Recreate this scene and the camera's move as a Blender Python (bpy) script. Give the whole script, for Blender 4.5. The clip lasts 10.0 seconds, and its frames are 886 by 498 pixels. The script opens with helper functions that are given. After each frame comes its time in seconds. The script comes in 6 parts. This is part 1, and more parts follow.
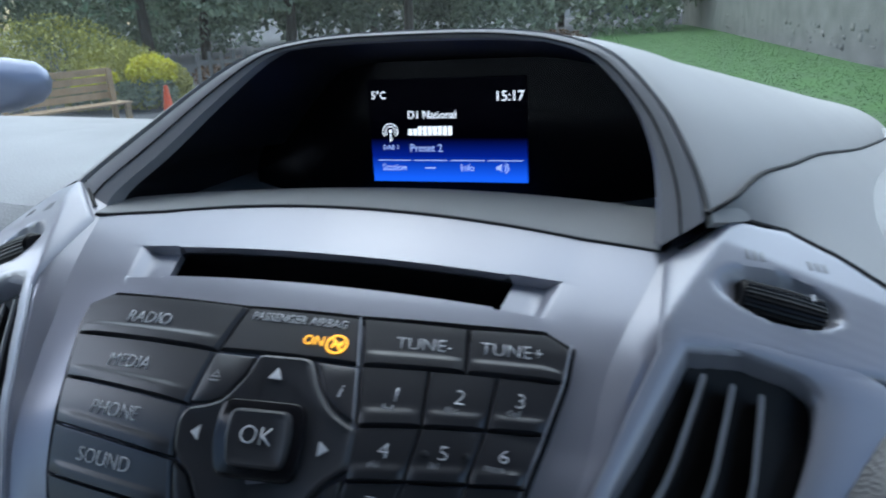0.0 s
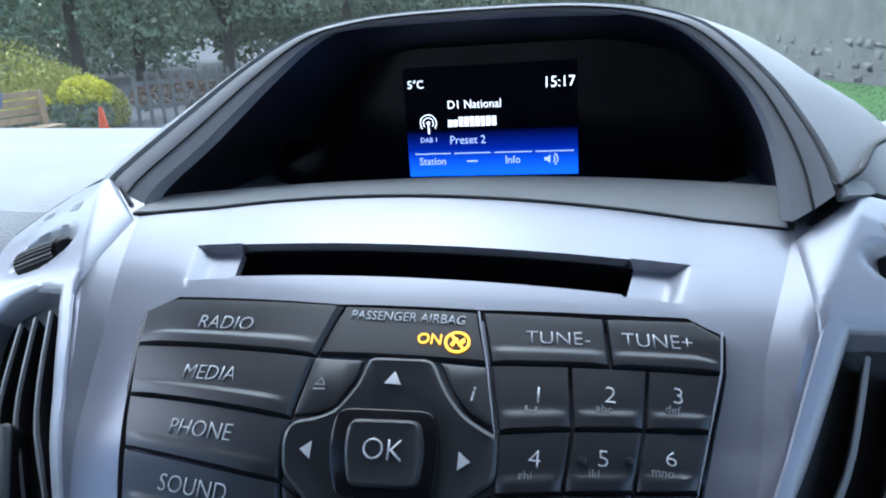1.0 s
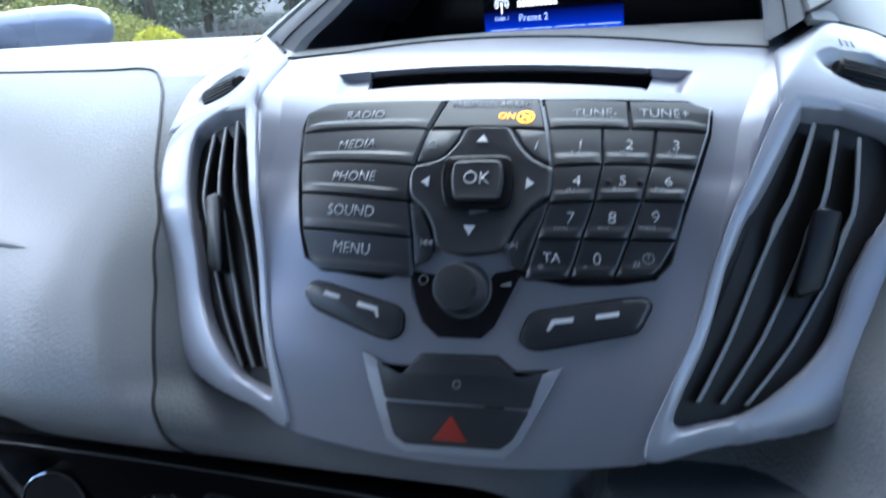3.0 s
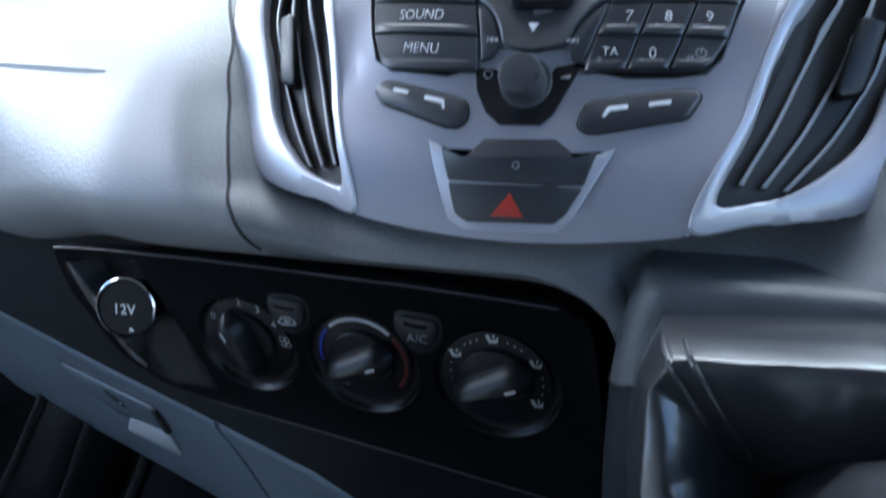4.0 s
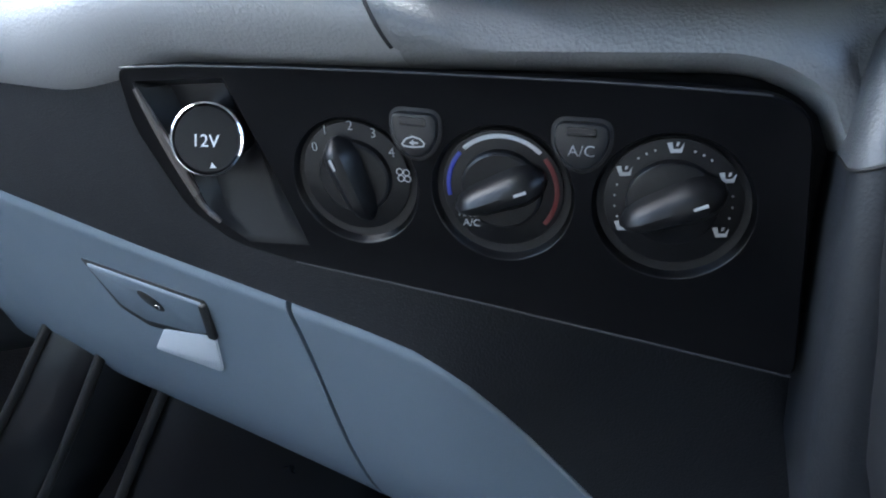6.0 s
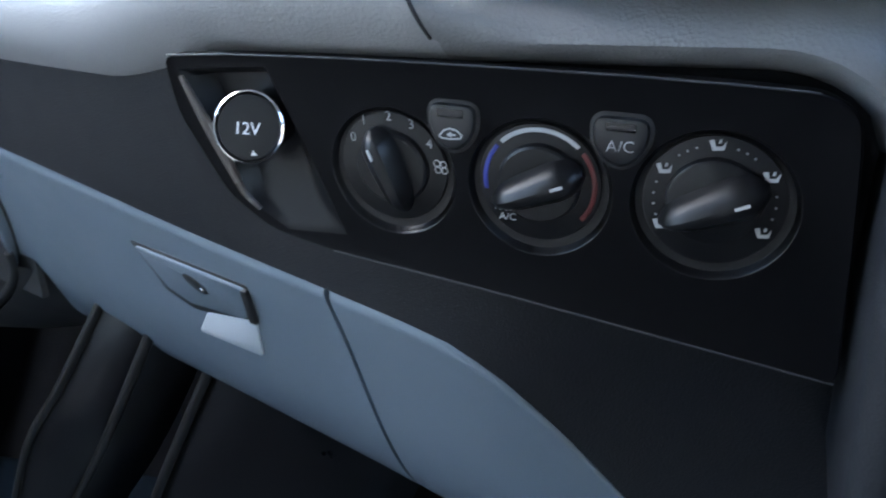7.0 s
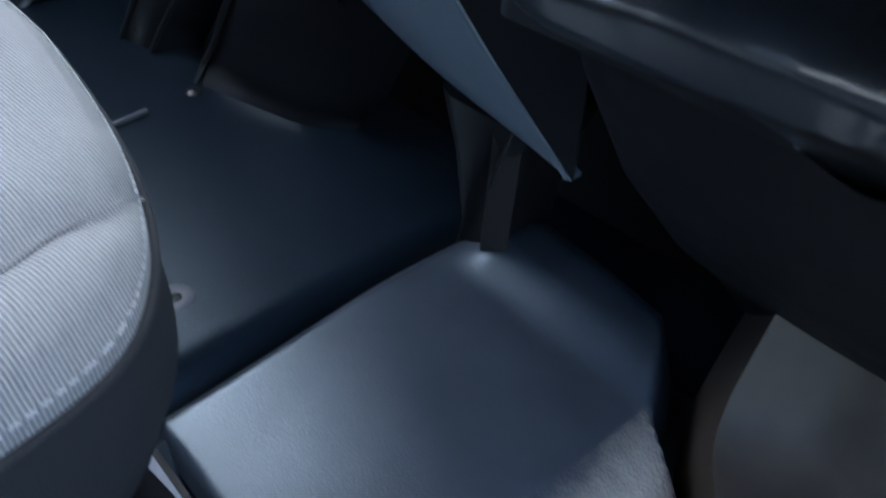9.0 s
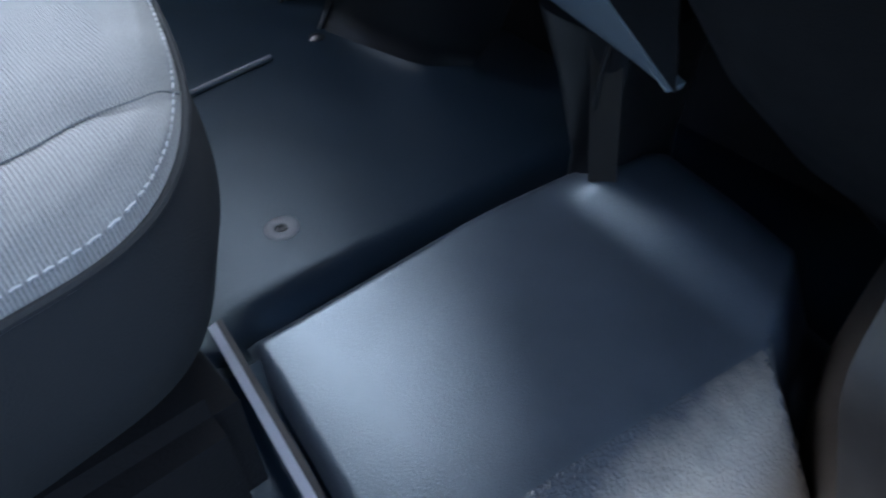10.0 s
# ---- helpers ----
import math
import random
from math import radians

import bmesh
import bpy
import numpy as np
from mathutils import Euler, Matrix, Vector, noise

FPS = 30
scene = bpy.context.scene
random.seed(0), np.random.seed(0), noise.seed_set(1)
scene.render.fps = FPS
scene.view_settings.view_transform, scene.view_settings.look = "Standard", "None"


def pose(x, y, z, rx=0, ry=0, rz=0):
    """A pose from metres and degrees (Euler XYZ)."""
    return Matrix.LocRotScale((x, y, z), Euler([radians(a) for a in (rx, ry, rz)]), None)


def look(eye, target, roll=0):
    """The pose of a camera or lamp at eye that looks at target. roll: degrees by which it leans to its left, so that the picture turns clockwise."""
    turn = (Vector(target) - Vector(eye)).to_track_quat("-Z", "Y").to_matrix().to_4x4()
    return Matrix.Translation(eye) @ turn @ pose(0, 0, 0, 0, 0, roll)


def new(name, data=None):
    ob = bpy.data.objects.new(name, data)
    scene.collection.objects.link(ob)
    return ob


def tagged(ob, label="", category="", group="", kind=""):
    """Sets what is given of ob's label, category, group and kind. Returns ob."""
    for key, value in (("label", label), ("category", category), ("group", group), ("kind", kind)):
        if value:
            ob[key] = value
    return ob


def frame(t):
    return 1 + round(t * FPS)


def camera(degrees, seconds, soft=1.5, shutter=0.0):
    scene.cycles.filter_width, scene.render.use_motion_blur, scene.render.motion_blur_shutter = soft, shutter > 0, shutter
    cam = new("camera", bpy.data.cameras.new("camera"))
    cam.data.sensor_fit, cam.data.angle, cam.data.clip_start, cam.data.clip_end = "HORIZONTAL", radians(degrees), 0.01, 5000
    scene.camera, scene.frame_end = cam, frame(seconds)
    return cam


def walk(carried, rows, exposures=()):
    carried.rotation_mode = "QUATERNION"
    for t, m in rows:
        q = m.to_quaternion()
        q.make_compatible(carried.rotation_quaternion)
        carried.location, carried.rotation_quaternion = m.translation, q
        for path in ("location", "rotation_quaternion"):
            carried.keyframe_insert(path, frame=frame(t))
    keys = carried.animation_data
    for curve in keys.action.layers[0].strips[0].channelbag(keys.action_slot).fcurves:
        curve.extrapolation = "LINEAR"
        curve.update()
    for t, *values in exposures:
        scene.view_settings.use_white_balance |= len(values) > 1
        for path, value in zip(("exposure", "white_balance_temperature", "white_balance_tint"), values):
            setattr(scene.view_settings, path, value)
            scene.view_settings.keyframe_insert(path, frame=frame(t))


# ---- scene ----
cam = camera(60.0, 10.0, soft=2.0, shutter=0.5)
PATH = [
    (0, (0.044, 0.032, 1.04), (-0.559, 1.841, 0.435), -3.3),
    (0.5, (0.0, 0.036, 1.033), (-0.536, 1.866, 0.429), -3.2),
    (1, (-0.015, 0.04, 1.026), (-0.481, 1.899, 0.453), -3.9),
    (1.5, (-0.008, 0.029, 1.025), (-0.504, 1.867, 0.41), -4.2),
    (2, (0.007, -0.007, 1.027), (-0.549, 1.791, 0.351), -4.9),
    (2.2, (0.01, -0.021, 1.026), (-0.57, 1.763, 0.333), -5.1),
    (3.3, (0.003, -0.1, 0.981), (-0.641, 1.668, 0.304), -5.1),
    (3.5, (0.001, -0.114, 0.968), (-0.662, 1.647, 0.291), -4.6),
    (4, (0.002, -0.133, 0.935), (-0.668, 1.605, 0.207), -3.3),
    (4.5, (-0.013, -0.145, 0.902), (-0.661, 1.588, 0.144), -2.0),
    (5, (-0.049, -0.144, 0.862), (-0.674, 1.589, 0.083), -1.6),
    (5.5, (-0.078, -0.135, 0.842), (-0.691, 1.621, 0.106), -1.9),
    (5.7, (-0.092, -0.138, 0.832), (-0.669, 1.645, 0.131), -1.6),
    (7, (-0.086, -0.134, 0.832), (-0.785, 1.598, 0.116), -1.3),
    (7.5, (-0.014, -0.167, 0.863), (-0.899, 1.431, 0.05), 0.8),
    (8, (0.089, -0.242, 0.879), (-0.84, 1.226, -0.113), 5.3),
    (8.2, (0.113, -0.25, 0.869), (-0.838, 1.127, -0.225), 7.2),
    (8.3, (0.127, -0.249, 0.868), (-0.812, 1.077, -0.299), 8.1),
    (8.5, (0.152, -0.252, 0.828), (-0.752, 1.072, -0.367), 7.4),
    (8.7, (0.192, -0.247, 0.824), (-0.696, 1.019, -0.445), 7.0),
    (9, (0.216, -0.237, 0.799), (-0.637, 0.999, -0.522), 9.2),
    (9.2, (0.243, -0.223, 0.782), (-0.602, 0.974, -0.58), 6.3),
    (9.5, (0.265, -0.205, 0.761), (-0.7, 0.892, -0.605), 2.5),
    (10, (0.275, -0.189, 0.753), (-0.849, 0.699, -0.643), -2.4),
]
EXPOSURES = [(0, 0.40, 5900, 10), (1, 1.0, 5700, 10), (2.2, 1.28, 5700, 10), (3.5, 1.68, 5700, 10), (4.0, 2.22, 5850, 10), (4.5, 2.90, 6050, 10), (5.0, 3.38, 6400, 10), (5.5, 3.68, 6550, 10), (7.0, 3.62, 6500, 10), (7.5, 3.70, 6600, 10), (8, 3.05, 6050, 10), (8.5, 2.75, 5950, 10), (10, 2.65, 5900, 10)]
walk(cam, [(t, look(eye, target, roll)) for t, eye, target, roll in PATH], EXPOSURES)

# ---- world, sun and light ----
world = bpy.data.worlds.new("world")
scene.world = world
world.use_nodes = True
wn = world.node_tree
sky = wn.nodes.new("ShaderNodeTexSky")
sky.sky_type, sky.sun_disc = "NISHITA", False
sky.sun_elevation, sky.sun_rotation = radians(55), radians(-28)
sky.air_density, sky.dust_density, sky.ozone_density = 1.2, 1.2, 2.0
wn.nodes["Background"].inputs[1].default_value = 0.15
wn.links.new(sky.outputs[0], wn.nodes["Background"].inputs[0])
sun = new("sun", bpy.data.lights.new("sun", "SUN"))
sun.data.energy, sun.data.angle, sun.data.color = 4.0, radians(120), (1.0, 1.0, 0.99)
sun.matrix_world = look((-2.69, 5.06, 8.19), (0, 0, 0))

# ---- materials ----


def nodes_of(name):
    m = bpy.data.materials.new(name)
    m.use_nodes = True
    nt = m.node_tree
    return m, nt, nt.nodes["Principled BSDF"]


def mat(name, base, rough=0.5, metal=0.0, grain=0.0, grain_size=0.002, vary=0.06, vary_size=0.05,
        rough_vary=0.08, coat=0.0, spec=0.5, kind="noise", coat_rough=0.12):
    """Principled surface: base colour varied at two scales, bump from noise or cells of a real size."""
    m, nt, p = nodes_of(name)
    tc = nt.nodes.new("ShaderNodeTexCoord")
    big = nt.nodes.new("ShaderNodeTexNoise")
    big.inputs["Scale"].default_value = 1.0 / vary_size
    big.inputs["Detail"].default_value = 5.0
    nt.links.new(tc.outputs["Object"], big.inputs["Vector"])
    ramp = nt.nodes.new("ShaderNodeMapRange")
    ramp.inputs[1].default_value, ramp.inputs[2].default_value = 0.2, 0.8
    ramp.inputs[3].default_value, ramp.inputs[4].default_value = 1.0 - vary, 1.0 + vary
    nt.links.new(big.outputs["Fac"], ramp.inputs[0])
    mul = nt.nodes.new("ShaderNodeVectorMath")
    mul.operation = "SCALE"
    mul.inputs[0].default_value = base
    nt.links.new(ramp.outputs[0], mul.inputs["Scale"])
    nt.links.new(mul.outputs[0], p.inputs["Base Color"])
    rr = nt.nodes.new("ShaderNodeMapRange")
    rr.inputs[1].default_value, rr.inputs[2].default_value = 0.2, 0.8
    rr.inputs[3].default_value, rr.inputs[4].default_value = max(0.02, rough - rough_vary), min(1, rough + rough_vary)
    nt.links.new(big.outputs["Fac"], rr.inputs[0])
    nt.links.new(rr.outputs[0], p.inputs["Roughness"])
    p.inputs["Metallic"].default_value = metal
    p.inputs["Coat Weight"].default_value = coat
    p.inputs["Coat Roughness"].default_value = coat_rough
    p.inputs["Specular IOR Level"].default_value = spec
    if grain > 0:
        bump = nt.nodes.new("ShaderNodeBump")
        bump.inputs["Strength"].default_value = grain
        bump.inputs["Distance"].default_value = grain_size * 0.5
        if kind == "cells":
            tex = nt.nodes.new("ShaderNodeTexVoronoi")
            tex.inputs["Scale"].default_value = 1.0 / grain_size
            warp = nt.nodes.new("ShaderNodeTexNoise")
            warp.inputs["Scale"].default_value = 0.4 / grain_size
            nt.links.new(tc.outputs["Object"], warp.inputs["Vector"])
            mix = nt.nodes.new("ShaderNodeVectorMath")
            mix.operation = "MULTIPLY_ADD"
            mix.inputs[1].default_value = (grain_size * 1.5,) * 3
            nt.links.new(warp.outputs["Color"], mix.inputs[0])
            nt.links.new(tc.outputs["Object"], mix.inputs[2])
            nt.links.new(mix.outputs[0], tex.inputs["Vector"])
            nt.links.new(tex.outputs["Distance"], bump.inputs["Height"])
        elif kind == "ribs":
            tex = nt.nodes.new("ShaderNodeTexWave")
            tex.bands_direction = "Y"
            tex.inputs["Scale"].default_value = 0.314 / grain_size
            tex.inputs["Distortion"].default_value = 0.15
            tex.inputs["Detail"].default_value = 1.0
            nt.links.new(tc.outputs["Object"], tex.inputs["Vector"])
            nt.links.new(tex.outputs["Fac"], bump.inputs["Height"])
            fine = nt.nodes.new("ShaderNodeTexNoise")
            fine.inputs["Scale"].default_value = 1.6 / grain_size
            nt.links.new(tc.outputs["Object"], fine.inputs["Vector"])
            add = nt.nodes.new("ShaderNodeMath")
            add.operation = "MULTIPLY_ADD"
            add.inputs[1].default_value, add.inputs[2].default_value = 0.55, 0.42
            nt.links.new(tex.outputs["Fac"], add.inputs[0])
            thread = nt.nodes.new("ShaderNodeMath")
            thread.operation = "MULTIPLY_ADD"
            thread.inputs[1].default_value = 0.7
            nt.links.new(fine.outputs["Fac"], thread.inputs[0])
            nt.links.new(add.outputs[0], thread.inputs[2])
            weave = nt.nodes.new("ShaderNodeMath")
            weave.operation = "MULTIPLY"
            nt.links.new(ramp.outputs[0], weave.inputs[0])
            nt.links.new(thread.outputs[0], weave.inputs[1])
            nt.links.new(weave.outputs[0], mul.inputs["Scale"])
        else:
            tex = nt.nodes.new("ShaderNodeTexNoise")
            tex.inputs["Scale"].default_value = 1.0 / grain_size
            tex.inputs["Detail"].default_value = 3.0
            nt.links.new(tc.outputs["Object"], tex.inputs["Vector"])
            nt.links.new(tex.outputs["Fac"], bump.inputs["Height"])
        nt.links.new(bump.outputs[0], p.inputs["Normal"])
    return m


def glow(name, colour, strength):
    m, nt, p = nodes_of(name)
    p.inputs["Base Color"].default_value = (0.02, 0.02, 0.02, 1)
    p.inputs["Emission Color"].default_value = (*colour, 1)
    p.inputs["Emission Strength"].default_value = strength
    return m


PAD = mat("grained dash plastic", (0.245, 0.251, 0.259), 0.42, spec=0.7, grain=0.22, grain_size=0.0017, kind="cells")
PAD_DARK = mat("dark grained plastic", (0.0075, 0.008, 0.0098), 0.56, grain=0.3, grain_size=0.0014, kind="cells", spec=0.2)
LOWER = mat("blue-grey lower plastic", (0.125, 0.160, 0.198), 0.5, grain=0.15, grain_size=0.0012, kind="cells")
SILVER = mat("silver lacquer", (0.325, 0.333, 0.382), 0.34, metal=0.4, grain=0.03, grain_size=0.0006, vary=0.03, coat=0.45, coat_rough=0.05)
BRIGHT = mat("bright satin trim", (0.44, 0.455, 0.51), 0.36, metal=0.25, vary=0.03, coat=0.3, coat_rough=0.1)
CHROME = mat("chrome", (0.75, 0.76, 0.78), 0.07, metal=1.0, vary=0.02, rough_vary=0.03)
KEY = mat("soft black key plastic", (0.029, 0.031, 0.036), 0.35, spec=0.75, grain=0.06, grain_size=0.0005, vary=0.1)
GLOSS = mat("gloss black plastic", (0.008, 0.008, 0.01), 0.16, vary=0.2)
BLACK = mat("matt black plastic", (0.008, 0.008, 0.009), 0.6, grain=0.15, grain_size=0.001)
DIAL = mat("satin black dial plastic", (0.0050, 0.0053, 0.0064), 0.40, vary=0.15, spec=0.30)
HOODGREY = mat("grey hood plastic", (0.27, 0.28, 0.295), 0.45, grain=0.12, grain_size=0.001)
DASHTOP = mat("pale smooth dash plastic", (0.37, 0.38, 0.38), 0.5, grain=0.05, grain_size=0.0013, kind="cells", vary=0.03)
KNOB = mat("grey soft-touch knob plastic", (0.055, 0.056, 0.060), 0.3, vary=0.05)
RIMGREY = mat("mid grey rim plastic", (0.085, 0.09, 0.1), 0.5, grain=0.12, grain_size=0.001)
VANE_SHINE = mat("satin grey vane highlight", (0.26, 0.265, 0.275), 0.35, vary=0.1)
LEGEND = mat("white print", (0.70, 0.72, 0.74), 0.5, vary=0.03)
FAINT = mat("grey print", (0.36, 0.37, 0.38), 0.5, vary=0.03)
AMBER = glow("lit amber lamp", (1.0, 0.45, 0.03), 1.6)
WHITE_LIT = glow("lit white dots", (0.85, 0.92, 1.0), 1.05)
DIM_LIT = glow("lit pale blue dots", (0.42, 0.56, 1.0), 0.75)
BLUE_PRINT = mat("blue print", (0.015, 0.03, 0.26), 0.4)
RED_PRINT = mat("red print", (0.10, 0.010, 0.010), 0.4)
HAZARD = mat("red translucent lens", (0.42, 0.035, 0.02), 0.35)
LEATHER = mat("black leatherette", (0.017, 0.0185, 0.021), 0.34, grain=0.10, grain_size=0.0013, kind="cells", vary=0.12, coat=1.0, coat_rough=0.19, spec=0.7)
CLOTH = mat("ribbed grey cloth", (0.16, 0.165, 0.17), 0.85, grain=0.65, grain_size=0.0022, kind="ribs", vary=0.05, spec=0.2)
CLOTH_SIDE = mat("dark grey cloth", (0.014, 0.016, 0.019), 0.85, grain=0.5, grain_size=0.0015, vary=0.08, spec=0.2)
THREAD = mat("grey thread", (0.30, 0.31, 0.32), 0.8)
RUBBER = mat("grey rubber mat", (0.040, 0.049, 0.062), 0.33, grain=0.18, grain_size=0.0018, kind="cells", vary=0.22, vary_size=0.05, rough_vary=0.025, spec=0.95)
RUBBER.node_tree.nodes["Principled BSDF"].inputs["Specular Tint"].default_value = (0.76, 0.90, 1.0, 1)
CARPET = mat("dark floor lining", (0.008, 0.008, 0.009), 0.85, grain=0.5, grain_size=0.003, vary=0.2, spec=0.1)
HEADLINER = mat("grey headliner", (0.22, 0.22, 0.215), 0.9, grain=0.2, grain_size=0.003)
DOORGREY = mat("grey door trim", (0.20, 0.207, 0.213), 0.6, grain=0.2, grain_size=0.0015, kind="cells")

GLASS, gnt, gp = nodes_of("windscreen glass")
gnt.nodes.remove(gp)
g_t, g_g = gnt.nodes.new("ShaderNodeBsdfTransparent"), gnt.nodes.new("ShaderNodeBsdfGlossy")
g_t.inputs[0].default_value = (0.9, 0.94, 0.93, 1)
g_g.inputs["Roughness"].default_value = 0.02
g_m, g_f = gnt.nodes.new("ShaderNodeMixShader"), gnt.nodes.new("ShaderNodeFresnel")
g_f.inputs[0].default_value = 1.35
gnt.links.new(g_f.outputs[0], g_m.inputs[0])
gnt.links.new(g_t.outputs[0], g_m.inputs[1])
gnt.links.new(g_g.outputs[0], g_m.inputs[2])
gnt.links.new(g_m.outputs[0], gnt.nodes["Material Output"].inputs[0])

# ---- helpers for meshes ----
V = Vector


def finish(bm, name, material, parent=None, label="", angle=35, smooth=True):
    bmesh.ops.remove_doubles(bm, verts=bm.verts, dist=1e-6)
    bmesh.ops.recalc_face_normals(bm, faces=bm.faces)
    me = bpy.data.meshes.new(name)
    bm.to_mesh(me)
    bm.free()
    if smooth:
        me.shade_smooth()
        me.set_sharp_from_angle(angle=radians(angle))
    me.materials.append(material)
    ob = new(name, me)
    ob.parent = parent
    if label:
        ob["label"] = label
    return ob


def part(name, bm, material, parent, label="", angle=35):
    return finish(bm, name, material, parent, label, angle)


def thing(name, label, category, group="", kind="", at=(0, 0, 0)):
    ob = new(name)
    ob.empty_display_size = 0.05
    return tagged(ob, label, category, group, kind)


EYE_SIDE = V((0.05, -0.25, 1.0))


def thicken(bm, thick):
    """Gives an open skin a back, thick behind the side that faces the seats."""
    faces = bm.faces[:]
    bmesh.ops.recalc_face_normals(bm, faces=faces)
    side = sum((EYE_SIDE - f.calc_center_median()).normalized().dot(f.normal) * f.calc_area() for f in faces)
    if side < 0:
        bmesh.ops.reverse_faces(bm, faces=faces)
    bm.normal_update()
    back = {v: bm.verts.new(v.co - v.normal * thick) for v in {v for f in faces for v in f.verts}}
    rim = [e for e in bm.edges if e.is_boundary and e.verts[0] in back and e.verts[1] in back]
    for f in faces:
        bm.faces.new([back[v] for v in reversed(f.verts)])
    for e in rim:
        v, w = e.verts
        bm.faces.new((v, w, back[w], back[v]))
    return bm


def sheet(f, us, vs, thick=0.0, bm=None, skip=None):
    """A grid of points f(u, v); thick gives it a back."""
    bm = bm or bmesh.new()
    rows = [[bm.verts.new(f(u, v)) for v in vs] for u in us]
    for i in range(len(us) - 1):
        for j in range(len(vs) - 1):
            if skip and skip(0.5 * (us[i] + us[i + 1]), 0.5 * (vs[j] + vs[j + 1])):
                continue
            bm.faces.new((rows[i][j], rows[i + 1][j], rows[i + 1][j + 1], rows[i][j + 1]))
    for v in [v for v in bm.verts if not v.link_faces]:
        bm.verts.remove(v)
    return thicken(bm, thick) if thick else bm


def span(a, b, n):
    return [a + (b - a) * i / n for i in range(n + 1)]


def flat(x, s, h):
    return V((x, s, h))


def resample(poly, step):
    out = []
    for a, b in zip(poly, poly[1:] + poly[:1]):
        n = max(1, int(math.hypot(b[0] - a[0], b[1] - a[1]) / step))
        out += [(a[0] + (b[0] - a[0]) * i / n, a[1] + (b[1] - a[1]) * i / n) for i in range(n)]
    return out


def inset(poly, d):
    """The closed outline moved inwards by d (mitred)."""
    area = sum(a[0] * b[1] - b[0] * a[1] for a, b in zip(poly, poly[1:] + poly[:1]))
    sg = 1 if area > 0 else -1
    n, out = len(poly), []
    for i in range(n):
        p, q, r = V(poly[i - 1]), V(poly[i]), V(poly[(i + 1) % n])
        e, g = (q - p).normalized(), (r - q).normalized()
        n1, n2 = V((-e.y, e.x)) * sg, V((-g.y, g.x)) * sg
        m = (n1 + n2)
        k = m.length_squared
        m = m * (2 / k) if k > 0.3 else n1
        out.append((q.x + m.x * d, q.y + m.y * d))
    return out


def rounded(poly, r, n=4):
    """Corners of the outline rounded with radius about r."""
    out, k = [], len(poly)
    for i in range(k):
        p, q, s = V(poly[i - 1]), V(poly[i]), V(poly[(i + 1) % k])
        a = q + (p - q).normalized() * min(r, (p - q).length * 0.45)
        b = q + (s - q).normalized() * min(r, (s - q).length * 0.45)
        for j in range(n + 1):
            t = j / n
            out.append(tuple((a * (1 - t) ** 2 + q * 2 * t * (1 - t) + b * t * t)[:2]))
    return out


def slab(poly, fmap, h0, h1, bevel=0.6, bm=None, dish=0.0):
    """A plate with bevelled rim over the outline poly, laid on a surface by fmap(x, s, h)."""
    bm = bm or bmesh.new()
    rings = [(poly, h0), (poly, h1 - bevel), (inset(poly, bevel * 0.35), h1 - bevel * 0.3), (inset(poly, bevel), h1)]
    if dish:
        rings.append((inset(poly, bevel * 2.2), h1 - dish))
    loops = [[bm.verts.new(fmap(x, s, h)) for x, s in pts] for pts, h in rings]
    n = len(poly)
    for a, b in zip(loops, loops[1:]):
        for i in range(n):
            bm.faces.new((a[i], a[(i + 1) % n], b[(i + 1) % n], b[i]))
    bm.faces.new(loops[-1])
    bm.faces.new(loops[0][::-1])
    return bm


def loft(loops, closed=True, caps=True, bm=None):
    """Skin through loops of points."""
    bm = bm or bmesh.new()
    vs = [[bm.verts.new(p) for p in lp] for lp in loops]
    n = len(vs[0])
    for a, b in zip(vs, vs[1:]):
        for i in range(n if closed else n - 1):
            bm.faces.new((a[i], a[(i + 1) % n], b[(i + 1) % n], b[i]))
    if caps and closed:
        bm.faces.new(vs[0][::-1])
        bm.faces.new(vs[-1])
    return bm


def lathe(profile, m, n=40, bm=None):
    """Profile of (radius, height) turned round the z axis of the pose m."""
    loops = [[m @ V((r * math.cos(2 * math.pi * i / n), r * math.sin(2 * math.pi * i / n), h)) for i in range(n)] for r, h in profile]
    return loft(loops, bm=bm)


def tube(path, r, n=8, bm=None):
    pts = [V(p) for p in path]
    loops = []
    for i, p in enumerate(pts):
        d = (pts[min(i + 1, len(pts) - 1)] - pts[max(i - 1, 0)]).normalized()
        a = d.cross(V((0.31, 0.52, 0.8))).normalized()
        b = d.cross(a)
        rr = r(i / (len(pts) - 1)) if callable(r) else r
        loops.append([p + (a * math.cos(2 * math.pi * k / n) + b * math.sin(2 * math.pi * k / n)) * rr for k in range(n)])
    return loft(loops, bm=bm)


def curve(points, n=8):
    """Smooth path through a few points."""
    p = [V(q) for q in points]
    p = [p[0] * 2 - p[1]] + p + [p[-1] * 2 - p[-2]]
    out = []
    for i in range(1, len(p) - 2):
        for j in range(n):
            t = j / n
            out.append(0.5 * (2 * p[i] + (p[i + 1] - p[i - 1]) * t + (2 * p[i - 1] - 5 * p[i] + 4 * p[i + 1] - p[i + 2]) * t * t
                              + (3 * p[i] - p[i - 1] - 3 * p[i + 1] + p[i + 2]) * t ** 3))
    out.append(p[-2])
    return out


